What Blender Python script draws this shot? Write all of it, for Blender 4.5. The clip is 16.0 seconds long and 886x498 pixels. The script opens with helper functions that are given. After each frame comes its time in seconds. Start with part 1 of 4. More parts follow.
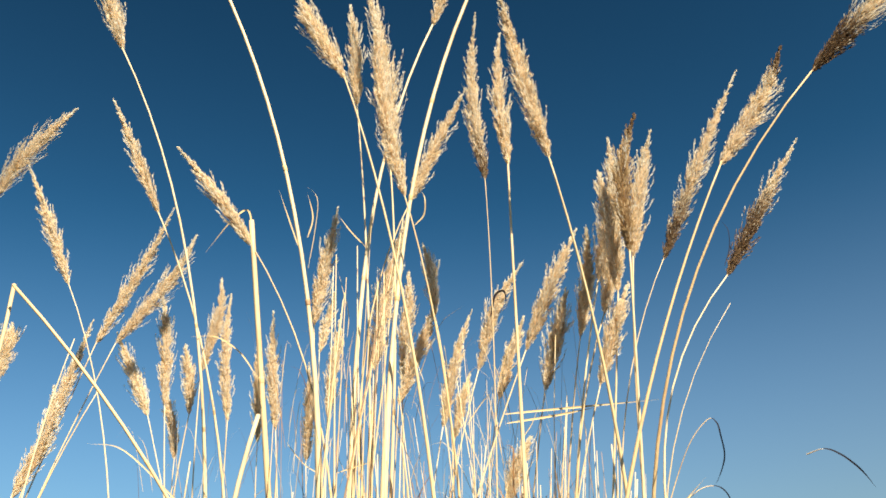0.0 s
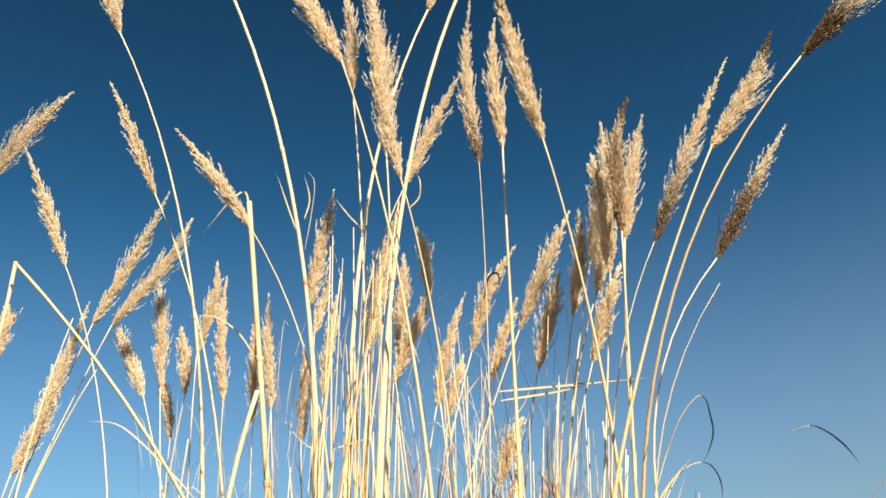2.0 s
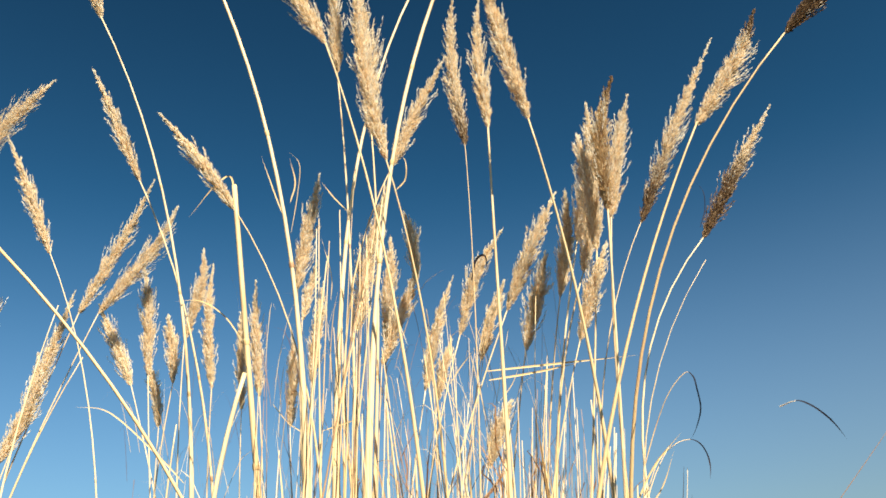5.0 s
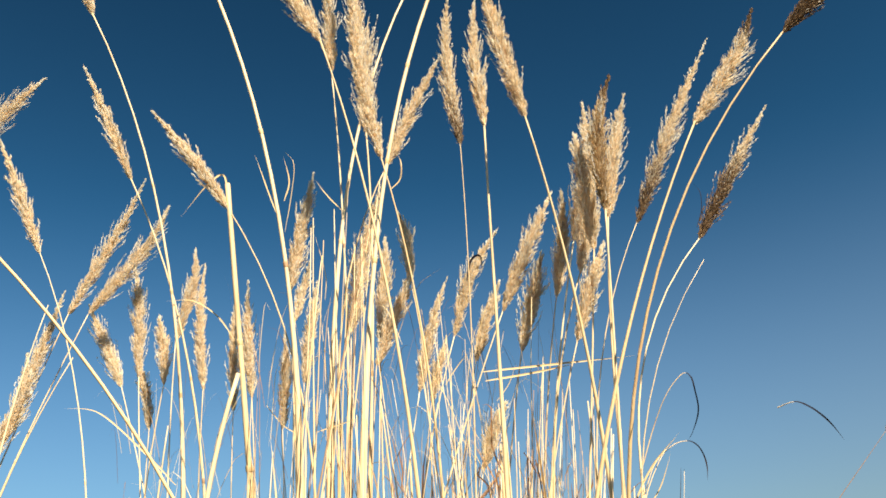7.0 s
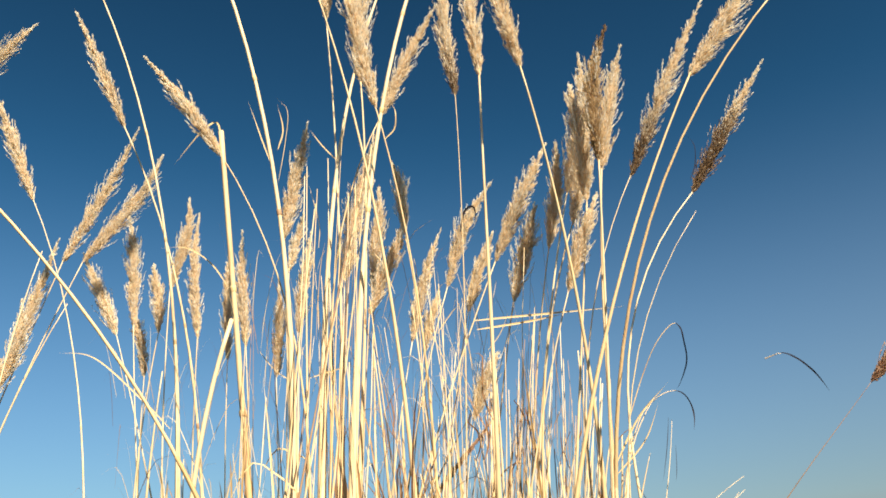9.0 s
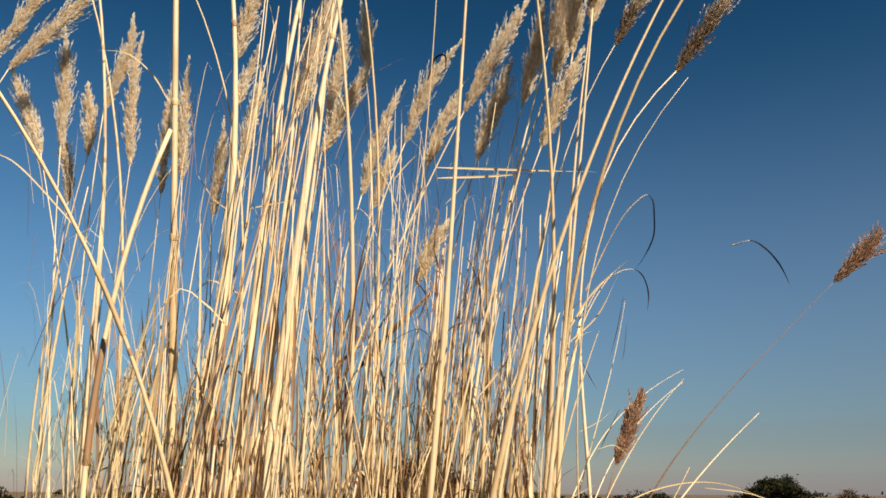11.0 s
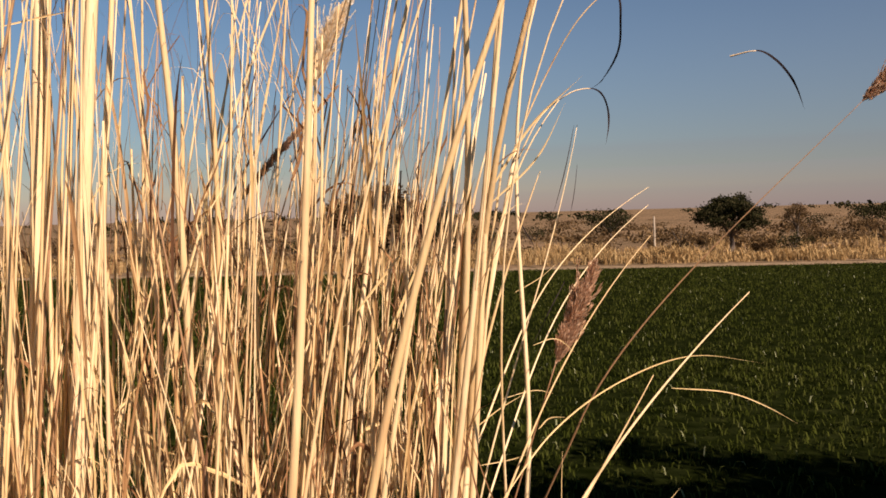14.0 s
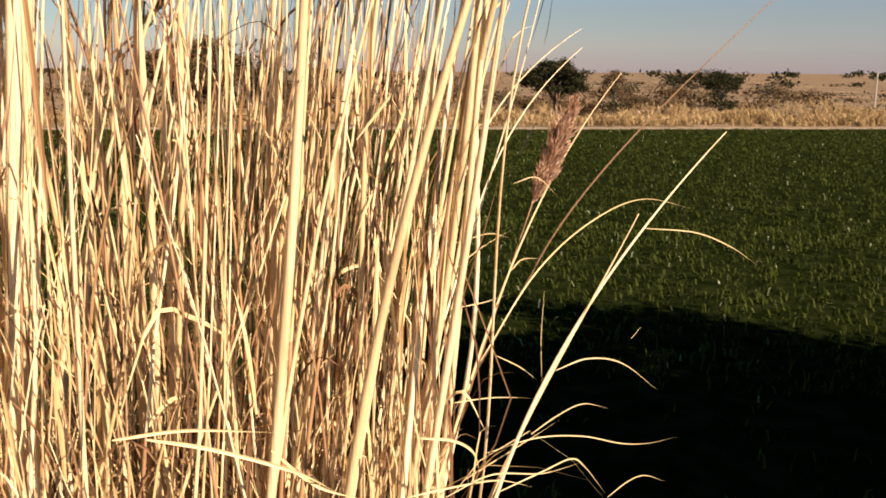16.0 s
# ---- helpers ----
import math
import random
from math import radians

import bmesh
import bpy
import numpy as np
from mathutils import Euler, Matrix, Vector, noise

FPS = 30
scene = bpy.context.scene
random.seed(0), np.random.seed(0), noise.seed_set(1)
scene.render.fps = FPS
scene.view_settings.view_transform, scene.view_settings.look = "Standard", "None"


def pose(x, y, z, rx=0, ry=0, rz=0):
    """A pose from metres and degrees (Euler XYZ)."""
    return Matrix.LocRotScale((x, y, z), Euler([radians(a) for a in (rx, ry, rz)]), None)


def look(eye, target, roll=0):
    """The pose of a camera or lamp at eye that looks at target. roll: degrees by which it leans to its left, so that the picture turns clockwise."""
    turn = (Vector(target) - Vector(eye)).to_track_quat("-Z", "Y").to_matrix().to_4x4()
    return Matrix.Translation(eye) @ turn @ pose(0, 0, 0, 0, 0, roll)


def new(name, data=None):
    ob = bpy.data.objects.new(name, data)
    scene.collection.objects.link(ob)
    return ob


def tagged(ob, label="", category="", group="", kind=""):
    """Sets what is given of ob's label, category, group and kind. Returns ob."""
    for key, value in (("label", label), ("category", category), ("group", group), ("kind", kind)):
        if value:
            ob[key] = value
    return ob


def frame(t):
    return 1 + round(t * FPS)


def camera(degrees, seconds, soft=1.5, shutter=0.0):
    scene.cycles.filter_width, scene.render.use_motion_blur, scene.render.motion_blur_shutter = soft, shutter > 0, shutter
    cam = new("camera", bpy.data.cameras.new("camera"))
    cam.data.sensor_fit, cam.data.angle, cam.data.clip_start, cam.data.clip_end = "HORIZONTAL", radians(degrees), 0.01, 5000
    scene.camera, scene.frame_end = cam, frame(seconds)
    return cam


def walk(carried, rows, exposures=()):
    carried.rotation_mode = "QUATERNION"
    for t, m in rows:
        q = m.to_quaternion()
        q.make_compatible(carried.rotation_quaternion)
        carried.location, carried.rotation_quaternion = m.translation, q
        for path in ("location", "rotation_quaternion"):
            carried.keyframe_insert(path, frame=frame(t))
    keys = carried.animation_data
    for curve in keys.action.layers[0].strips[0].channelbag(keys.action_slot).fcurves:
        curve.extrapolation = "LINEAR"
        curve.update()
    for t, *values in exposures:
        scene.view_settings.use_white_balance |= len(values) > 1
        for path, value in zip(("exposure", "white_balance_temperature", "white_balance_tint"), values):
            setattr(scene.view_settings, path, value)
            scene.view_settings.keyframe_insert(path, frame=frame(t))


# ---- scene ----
# ---- camera ----
cam = camera(53.3, 16.0, soft=1.65, shutter=0.14)
PATH = [
    (0, (0.062, 0.565, 1.677), (0.218, 2.354, 2.559), -4.6),
    (0.5, (0.05, 0.552, 1.671), (0.215, 2.344, 2.543), -4.7),
    (1, (0.052, 0.55, 1.671), (0.214, 2.344, 2.54), -4.8),
    (1.5, (0.048, 0.553, 1.663), (0.213, 2.351, 2.524), -4.7),
    (2, (0.05, 0.552, 1.653), (0.229, 2.348, 2.515), -4.7),
    (2.5, (0.047, 0.553, 1.645), (0.23, 2.357, 2.489), -4.8),
    (3, (0.044, 0.558, 1.642), (0.233, 2.36, 2.489), -5.2),
    (3.5, (0.045, 0.557, 1.634), (0.227, 2.362, 2.475), -4.9),
    (4, (0.049, 0.558, 1.638), (0.248, 2.361, 2.48), -5.6),
    (6.5, (0.054, 0.572, 1.636), (0.266, 2.372, 2.481), -5.7),
    (7, (0.045, 0.576, 1.639), (0.271, 2.374, 2.487), -5.9),
    (7.5, (0.045, 0.575, 1.633), (0.272, 2.368, 2.489), -5.7),
    (8, (0.046, 0.564, 1.626), (0.284, 2.362, 2.469), -5.4),
    (8.5, (0.047, 0.57, 1.629), (0.288, 2.384, 2.437), -5.3),
    (9, (0.048, 0.576, 1.626), (0.279, 2.412, 2.384), -5.3),
    (9.5, (0.057, 0.606, 1.597), (0.25, 2.526, 2.123), -4.2),
    (9.7, (0.065, 0.619, 1.582), (0.305, 2.553, 2.032), -4.0),
    (11.8, (-0.002, 0.738, 1.6), (0.374, 2.618, 2.17), 0.8),
    (12, (-0.008, 0.75, 1.602), (0.367, 2.653, 2.088), 0.3),
    (12.5, (0.046, 0.841, 1.58), (0.519, 2.748, 1.953), 0.1),
    (13, (0.098, 0.908, 1.588), (0.483, 2.838, 1.945), -0.4),
    (13.5, (0.145, 0.969, 1.701), (0.618, 2.911, 1.778), -0.0),
    (14, (0.191, 1.025, 1.79), (0.644, 2.971, 1.71), -1.5),
    (14.5, (0.197, 1.028, 1.783), (0.777, 2.939, 1.663), -0.2),
    (15, (0.157, 1.061, 1.776), (0.814, 2.932, 1.514), 0.5),
    (15.5, (0.105, 1.081, 1.773), (0.744, 2.946, 1.436), -0.1),
    (16, (0.062, 1.13, 1.76), (0.873, 2.915, 1.364), 0.4),
]
EXPOSURE = [(0.0, 1.50, 6500, 6), (9.0, 1.42, 6500, 8), (9.5, 0.97, 6480, 12), (9.7, 0.90, 6400, 12), (12.0, 0.94, 6050, 7), (13.0, 0.89, 5950, 6), (13.5, 0.87, 6150, 8), (14.0, 0.96, 7000, 25), (15.0, 1.24, 6850, 23), (16.0, 1.50, 6600, 19)]
walk(cam, [(t, look(eye, target, roll)) for t, eye, target, roll in PATH], EXPOSURE)

# ---- sky, sun, exposure ----
SUN_AZ, SUN_EL = -25.0, 40.0     # degrees the sun stands left of straight behind the first view, and its height
to_sun = Vector((-math.sin(radians(SUN_AZ)) * math.cos(radians(SUN_EL)),
                 -math.cos(radians(SUN_AZ)) * math.cos(radians(SUN_EL)), math.sin(radians(SUN_EL))))
world = bpy.data.worlds.new("world")
scene.world = world
world.use_nodes = True
wn = world.node_tree
sky = wn.nodes.new("ShaderNodeTexSky")
sky.sky_type = "NISHITA"
sky.sun_disc = False
sky.sun_elevation = radians(SUN_EL)
sky.sun_rotation = math.atan2(to_sun.x, to_sun.y)
sky.air_density, sky.dust_density, sky.ozone_density, sky.altitude = 1.0, 0.25, 1.3, 300
deep = wn.nodes.new("ShaderNodeHueSaturation")   # the clear, dry winter sky is a deeper blue
deep.inputs["Saturation"].default_value = 1.0
deep.inputs["Hue"].default_value = 0.471
clear = wn.nodes.new("ShaderNodeGamma")
clear.inputs[1].default_value = 2.2
wn.links.new(sky.outputs[0], clear.inputs[0])
wn.links.new(clear.outputs[0], deep.inputs["Color"])
way = wn.nodes.new("ShaderNodeTexCoord")
split = wn.nodes.new("ShaderNodeSeparateXYZ")
wn.links.new(way.outputs["Generated"], split.inputs[0])
low = wn.nodes.new("ShaderNodeMapRange")             # dust haze, thickest at the horizon all round
low.interpolation_type = "SMOOTHSTEP"
low.inputs["From Min"].default_value, low.inputs["From Max"].default_value = -0.02, 0.50
low.inputs["To Min"].default_value, low.inputs["To Max"].default_value = 0.85, 0.0
wn.links.new(split.outputs[2], low.inputs["Value"])
haze = wn.nodes.new("ShaderNodeMix")
haze.data_type = "RGBA"
wn.links.new(low.outputs[0], haze.inputs[0])
wn.links.new(deep.outputs[0], haze.inputs[6])
haze.inputs[7].default_value = (14.4, 15.0, 18.0, 1)
wn.links.new(haze.outputs[2], wn.nodes["Background"].inputs[0])
wn.nodes["Background"].inputs[1].default_value = 0.0062

sun = new("sun", bpy.data.lights.new("sun", "SUN"))
sun.data.energy, sun.data.angle, sun.data.color = 4.2, radians(0.5), (1.0, 0.89, 0.73)
sun.matrix_world = look((0, 0, 20), Vector((0, 0, 20)) - to_sun)


# ---- materials ----
def material(name, rough=0.7):
    m = bpy.data.materials.new(name)
    m.use_nodes = True
    nt = m.node_tree
    b = nt.nodes["Principled BSDF"]
    b.inputs["Roughness"].default_value = rough
    return m, nt, b


def noise_tex(nt, scale, stretch=(1, 1, 1), detail=4.0, source="Object"):
    tc = nt.nodes.new("ShaderNodeTexCoord")
    mp = nt.nodes.new("ShaderNodeMapping")
    mp.inputs["Scale"].default_value = stretch
    tx = nt.nodes.new("ShaderNodeTexNoise")
    tx.inputs["Scale"].default_value = scale
    tx.inputs["Detail"].default_value = detail
    nt.links.new(tc.outputs[source], mp.inputs[0])
    nt.links.new(mp.outputs[0], tx.inputs[0])
    return tx.outputs["Fac"]


def ramp(nt, fac, stops):
    rp = nt.nodes.new("ShaderNodeValToRGB")
    while len(rp.color_ramp.elements) < len(stops):
        rp.color_ramp.elements.new(0.5)
    for e, (p, c) in zip(rp.color_ramp.elements, stops):
        e.position, e.color = p, (*c, 1)
    nt.links.new(fac, rp.inputs[0])
    return rp.outputs[0]


def mix(nt, fac, a, b, how="MIX"):
    mx = nt.nodes.new("ShaderNodeMix")
    mx.data_type, mx.blend_type = "RGBA", how
    for sock, v in ((mx.inputs[0], fac), (mx.inputs[6], a), (mx.inputs[7], b)):
        if isinstance(v, (int, float)):
            sock.default_value = v
        elif isinstance(v, tuple):
            sock.default_value = (*v, 1)
        else:
            nt.links.new(v, sock)
    return mx.outputs[2]


def bump(nt, b, height, strength, distance):
    bp = nt.nodes.new("ShaderNodeBump")
    bp.inputs["Strength"].default_value, bp.inputs["Distance"].default_value = strength, distance
    nt.links.new(height, bp.inputs["Height"])
    nt.links.new(bp.outputs[0], b.inputs["Normal"])


def per_object(nt):
    return nt.nodes.new("ShaderNodeObjectInfo").outputs["Random"]


def per_island(nt):
    return nt.nodes.new("ShaderNodeNewGeometry").outputs["Random Per Island"]


def straw(name, light, dark, stain, rough=0.5):
    """Dry cane: fibres along its length, brown stains, one shade a stalk."""
    m, nt, b = material(name, rough)
    fibre = noise_tex(nt, 1.0, (420, 420, 9), 3)
    blot = noise_tex(nt, 1.0, (26, 26, 7), 5)
    own = mix(nt, per_object(nt), light, dark)
    col = mix(nt, ramp(nt, fibre, [(0.35, (0, 0, 0)), (0.7, (0.55, 0.55, 0.55))]), own, dark)
    col = mix(nt, ramp(nt, blot, [(0.57, (0, 0, 0)), (0.78, (0.7, 0.7, 0.7))]), col, stain)
    nt.links.new(col, b.inputs["Base Color"])
    bump(nt, b, fibre, 0.35, 0.002)
    return m


def leafy(name, shades, rough=0.6, glow=0.3, spread=0.0, gloss=0.0):
    """Thin stuff that lets some light through: one shade a piece."""
    m, nt, b = material(name, rough)
    col = ramp(nt, per_island(nt), shades)
    if spread:
        col = mix(nt, spread, col, mix(nt, per_object(nt), (1.0, 1.0, 1.0), (0.70, 0.62, 0.52)), "MULTIPLY")
    nt.links.new(col, b.inputs["Base Color"])
    b.inputs["Specular IOR Level"].default_value = gloss
    tr = nt.nodes.new("ShaderNodeBsdfTranslucent")
    nt.links.new(col, tr.inputs["Color"])
    sh = nt.nodes.new("ShaderNodeMixShader")
    sh.inputs[0].default_value = glow
    nt.links.new(b.outputs[0], sh.inputs[1])
    nt.links.new(tr.outputs[0], sh.inputs[2])
    nt.links.new(sh.outputs[0], nt.nodes["Material Output"].inputs[0])
    return m


CANE = straw("dry_cane", (0.85, 0.67, 0.40), (0.64, 0.44, 0.21), (0.44, 0.23, 0.10))
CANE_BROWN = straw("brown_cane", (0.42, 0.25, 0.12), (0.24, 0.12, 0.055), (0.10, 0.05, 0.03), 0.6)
SHEATH = straw("dry_sheath", (0.76, 0.56, 0.28), (0.48, 0.30, 0.12), (0.26, 0.12, 0.05), 0.6)
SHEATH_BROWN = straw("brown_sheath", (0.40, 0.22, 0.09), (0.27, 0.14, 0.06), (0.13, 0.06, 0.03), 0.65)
BLADE = leafy("dry_blade", [(0.0, (0.36, 0.21, 0.085)), (0.45, (0.68, 0.47, 0.21)), (1.0, (0.82, 0.63, 0.34))], 0.5, 0.2, gloss=0.3)
BLADE_DARK = leafy("withered_shade_blade", [(0.0, (0.07, 0.035, 0.022)), (0.5, (0.20, 0.10, 0.05)), (1.0, (0.36, 0.20, 0.09))], 0.6, 0.12)
BLADE_BLACK = leafy("dark_blade", [(0.0, (0.02, 0.016, 0.02)), (1.0, (0.06, 0.045, 0.045))], 0.6, 0.05)
PLUME_TAN = leafy("tan_plume", [(0.0, (0.66, 0.48, 0.28)), (0.3, (0.88, 0.72, 0.48)), (0.7, (0.94, 0.83, 0.63)), (1.0, (0.96, 0.92, 0.82))], 0.8, 0.55, 0.12)
PLUME_BROWN = leafy("brown_plume", [(0.0, (0.36, 0.23, 0.11)), (0.5, (0.62, 0.44, 0.23)), (1.0, (0.80, 0.64, 0.41))], 0.8, 0.45, 0.3)
PLUME_RUST = leafy("rust_plume", [(0.0, (0.34, 0.18, 0.10)), (0.6, (0.55, 0.33, 0.20)), (1.0, (0.70, 0.49, 0.33))], 0.8, 0.4)
PLUME_IVORY = leafy("ivory_plume_tip", [(0.0, (0.72, 0.62, 0.45)), (0.6, (0.88, 0.82, 0.68)), (1.0, (0.95, 0.92, 0.84))], 0.8, 0.5)
PLUME_DARK = leafy("dark_plume", [(0.0, (0.10, 0.06, 0.035)), (0.6, (0.22, 0.14, 0.08)), (1.0, (0.40, 0.27, 0.15))], 0.85, 0.3)
# the palest few leaves are painted glints of sun on the crop
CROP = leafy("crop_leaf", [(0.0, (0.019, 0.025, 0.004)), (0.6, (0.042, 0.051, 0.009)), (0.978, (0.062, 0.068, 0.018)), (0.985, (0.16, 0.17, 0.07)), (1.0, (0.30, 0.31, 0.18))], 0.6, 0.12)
FOLIAGE = leafy("thorn_tree_leaf", [(0.0, (0.012, 0.014, 0.006)), (0.6, (0.028, 0.028, 0.012)), (1.0, (0.06, 0.05, 0.024))], 0.7, 0.2)
FOLIAGE_DRY = leafy("dry_shrub_leaf", [(0.0, (0.045, 0.028, 0.014)), (0.6, (0.10, 0.062, 0.03)), (1.0, (0.18, 0.115, 0.055))], 0.8, 0.2)
STRAW_TUFT = leafy("straw_tuft", [(0.0, (0.30, 0.19, 0.085)), (0.6, (0.38, 0.25, 0.11)), (1.0, (0.47, 0.33, 0.16))], 0.8, 0.2)

BARK, nt, b = material("thorn_tree_bark", 0.9)
nt.links.new(ramp(nt, noise_tex(nt, 14, (1, 1, 0.3), 5), [(0.3, (0.035, 0.025, 0.018)), (0.7, (0.12, 0.09, 0.065))]), b.inputs["Base Color"])

EARTH, nt, b = material("dry_earth", 0.95)
b.inputs["Specular IOR Level"].default_value = 0.0
big = noise_tex(nt, 0.11, (1, 1, 1), 6)
fine = noise_tex(nt, 2.2, (1, 1, 1), 6)
col = mix(nt, ramp(nt, big, [(0.38, (0, 0, 0)), (0.62, (1, 1, 1))]), (0.235, 0.155, 0.092), (0.15, 0.104, 0.062))
col = mix(nt, ramp(nt, fine, [(0.48, (0, 0, 0)), (0.64, (0.9, 0.9, 0.9))]), col, (0.045, 0.034, 0.02))
nt.links.new(col, b.inputs["Base Color"])
bump(nt, b, fine, 0.6, 0.08)

SAND, nt, b = material("pale_sand", 0.95)
b.inputs["Specular IOR Level"].default_value = 0.0
fine = noise_tex(nt, 3.0, (1, 1, 1), 6)
nt.links.new(ramp(nt, fine, [(0.35, (0.15, 0.105, 0.065)), (0.6, (0.26, 0.19, 0.12))]), b.inputs["Base Color"])
bump(nt, b, fine, 0.5, 0.05)

# soil is near black so that the shaded near field goes black
SOIL, nt, b = material("dark_field_soil", 0.9)
b.inputs["Specular IOR Level"].default_value = 0.0
fine = noise_tex(nt, 5.0, (1, 1, 1), 6)
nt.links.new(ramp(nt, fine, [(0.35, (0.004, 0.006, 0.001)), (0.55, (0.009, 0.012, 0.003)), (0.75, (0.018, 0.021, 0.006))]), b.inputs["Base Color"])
bump(nt, b, fine, 0.7, 0.05)

WOOD, nt, b = material("grey_post_wood", 0.85)
nt.links.new(ramp(nt, noise_tex(nt, 20, (1, 1, 0.1), 4), [(0.3, (0.30, 0.24, 0.17)), (0.7, (0.5, 0.42, 0.32))]), b.inputs["Base Color"])


# ---- mesh tools ----
class Shape:
    """Points and faces on the way to one mesh."""
    def __init__(self):
        self.v, self.f, self.n = [], [], 0

    def add(self, pts, faces):
        self.v.append(np.asarray(pts, float))
        self.f.append(np.asarray(faces, int) + self.n)
        self.n += len(pts)

    def mesh(self, name, origin=(0, 0, 0), smooth=False):
        me = bpy.data.meshes.new(name)
        pts = np.concatenate(self.v) - np.asarray(origin, float)
        faces = [tuple(int(i) for i in q) for block in self.f for q in block]
        me.from_pydata(pts.tolist(), [], faces)
        if smooth:
            me.shade_smooth()
        me.update()
        return me


def part(name, shape, mat, parent, label="", smooth=False):
    """One mesh object under a thing; the shape is in world metres."""
    at = parent.matrix_basis.translation
    if parent.parent:
        at = at + parent.parent.matrix_basis.translation
    me = shape.mesh(name, at, smooth)
    me.materials.append(mat)
    ob = new(name, me)
    ob.parent = parent
    return tagged(ob, label)


def stuff(name, shape, mat, label, category):
    me = shape.mesh(name)
    me.materials.append(mat)
    return tagged(new(name, me), label, category, kind="stuff")


def root(name, x, y, label, category, group="", z=0.0):
    ob = new(name)
    ob.empty_display_size = 0.05
    ob.matrix_basis = Matrix.Translation((x, y, z))
    return tagged(ob, label, category, group)


def frames_of(line):
    d = np.gradient(line, axis=0)
    d /= np.linalg.norm(d, axis=1)[:, None] + 1e-12
    ref = np.array((0.31, -0.95, 0.05))
    u = np.cross(d, ref)
    u /= np.linalg.norm(u, axis=1)[:, None] + 1e-12
    return d, u, np.cross(d, u)


def tube(shape, line, radii, sides=7):
    line = np.asarray(line, float)
    radii = np.broadcast_to(radii, len(line))
    d, u, w = frames_of(line)
    a = np.arange(sides) * 2 * np.pi / sides
    ring = np.cos(a)[None, :, None] * u[:, None, :] + np.sin(a)[None, :, None] * w[:, None, :]
    pts = line[:, None, :] + radii[:, None, None] * ring
    n = len(line)
    i = np.arange(n - 1)[:, None] * sides
    j = np.arange(sides)[None, :]
    k = (j + 1) % sides
    quads = np.stack([i + j, i + k, i + sides + k, i + sides + j], -1).reshape(-1, 4)
    shape.add(pts.reshape(-1, 3), quads)
    shape.f.append(np.array([[shape.n - sides + q for q in range(sides)]]))


def smooth_line(points, n):
    """A soft curve through a few points."""
    p = np.asarray(points, float)
    p = np.vstack([2 * p[0] - p[1], p, 2 * p[-1] - p[-2]])
    out = []
    for s in np.linspace(0, len(p) - 3 - 1e-6, n):
        i = int(s)
        t = s - i
        a, b_, c, d = p[i:i + 4]
        out.append(0.5 * (2 * b_ + (c - a) * t + (2 * a - 5 * b_ + 4 * c - d) * t * t + (3 * b_ - a - 3 * c + d) * t ** 3))
    return np.array(out)


def ribbon(shape, line, width, turn=0.0, fold=0.35):
    """A dry blade: two strips folded along the midrib, pointed at its end."""
    line = np.asarray(line, float)
    n = len(line)
    s = np.linspace(0, 1, n)
    half = 0.5 * width * np.minimum(1, 0.45 + 3 * s) * np.clip((1 - s) * 2.6, 0.06, 1)
    d, u, w = frames_of(line)
    ang = turn + 0.8 * s
    side = np.cos(ang)[:, None] * u + np.sin(ang)[:, None] * w
    up = np.cross(side, d)
    l = line + half[:, None] * (side + fold * up)
    r_ = line + half[:, None] * (-side + fold * up)
    pts = np.stack([l, line, r_], 1).reshape(-1, 3)
    i = np.arange(n - 1)[:, None] * 3
    q = np.concatenate([np.hstack([i, i + 1, i + 4, i + 3]), np.hstack([i + 1, i + 2, i + 5, i + 4])])
    shape.add(pts, q)


# ---- the plumed cane grass ----
STALKS = "stalks of the tall grass clump"


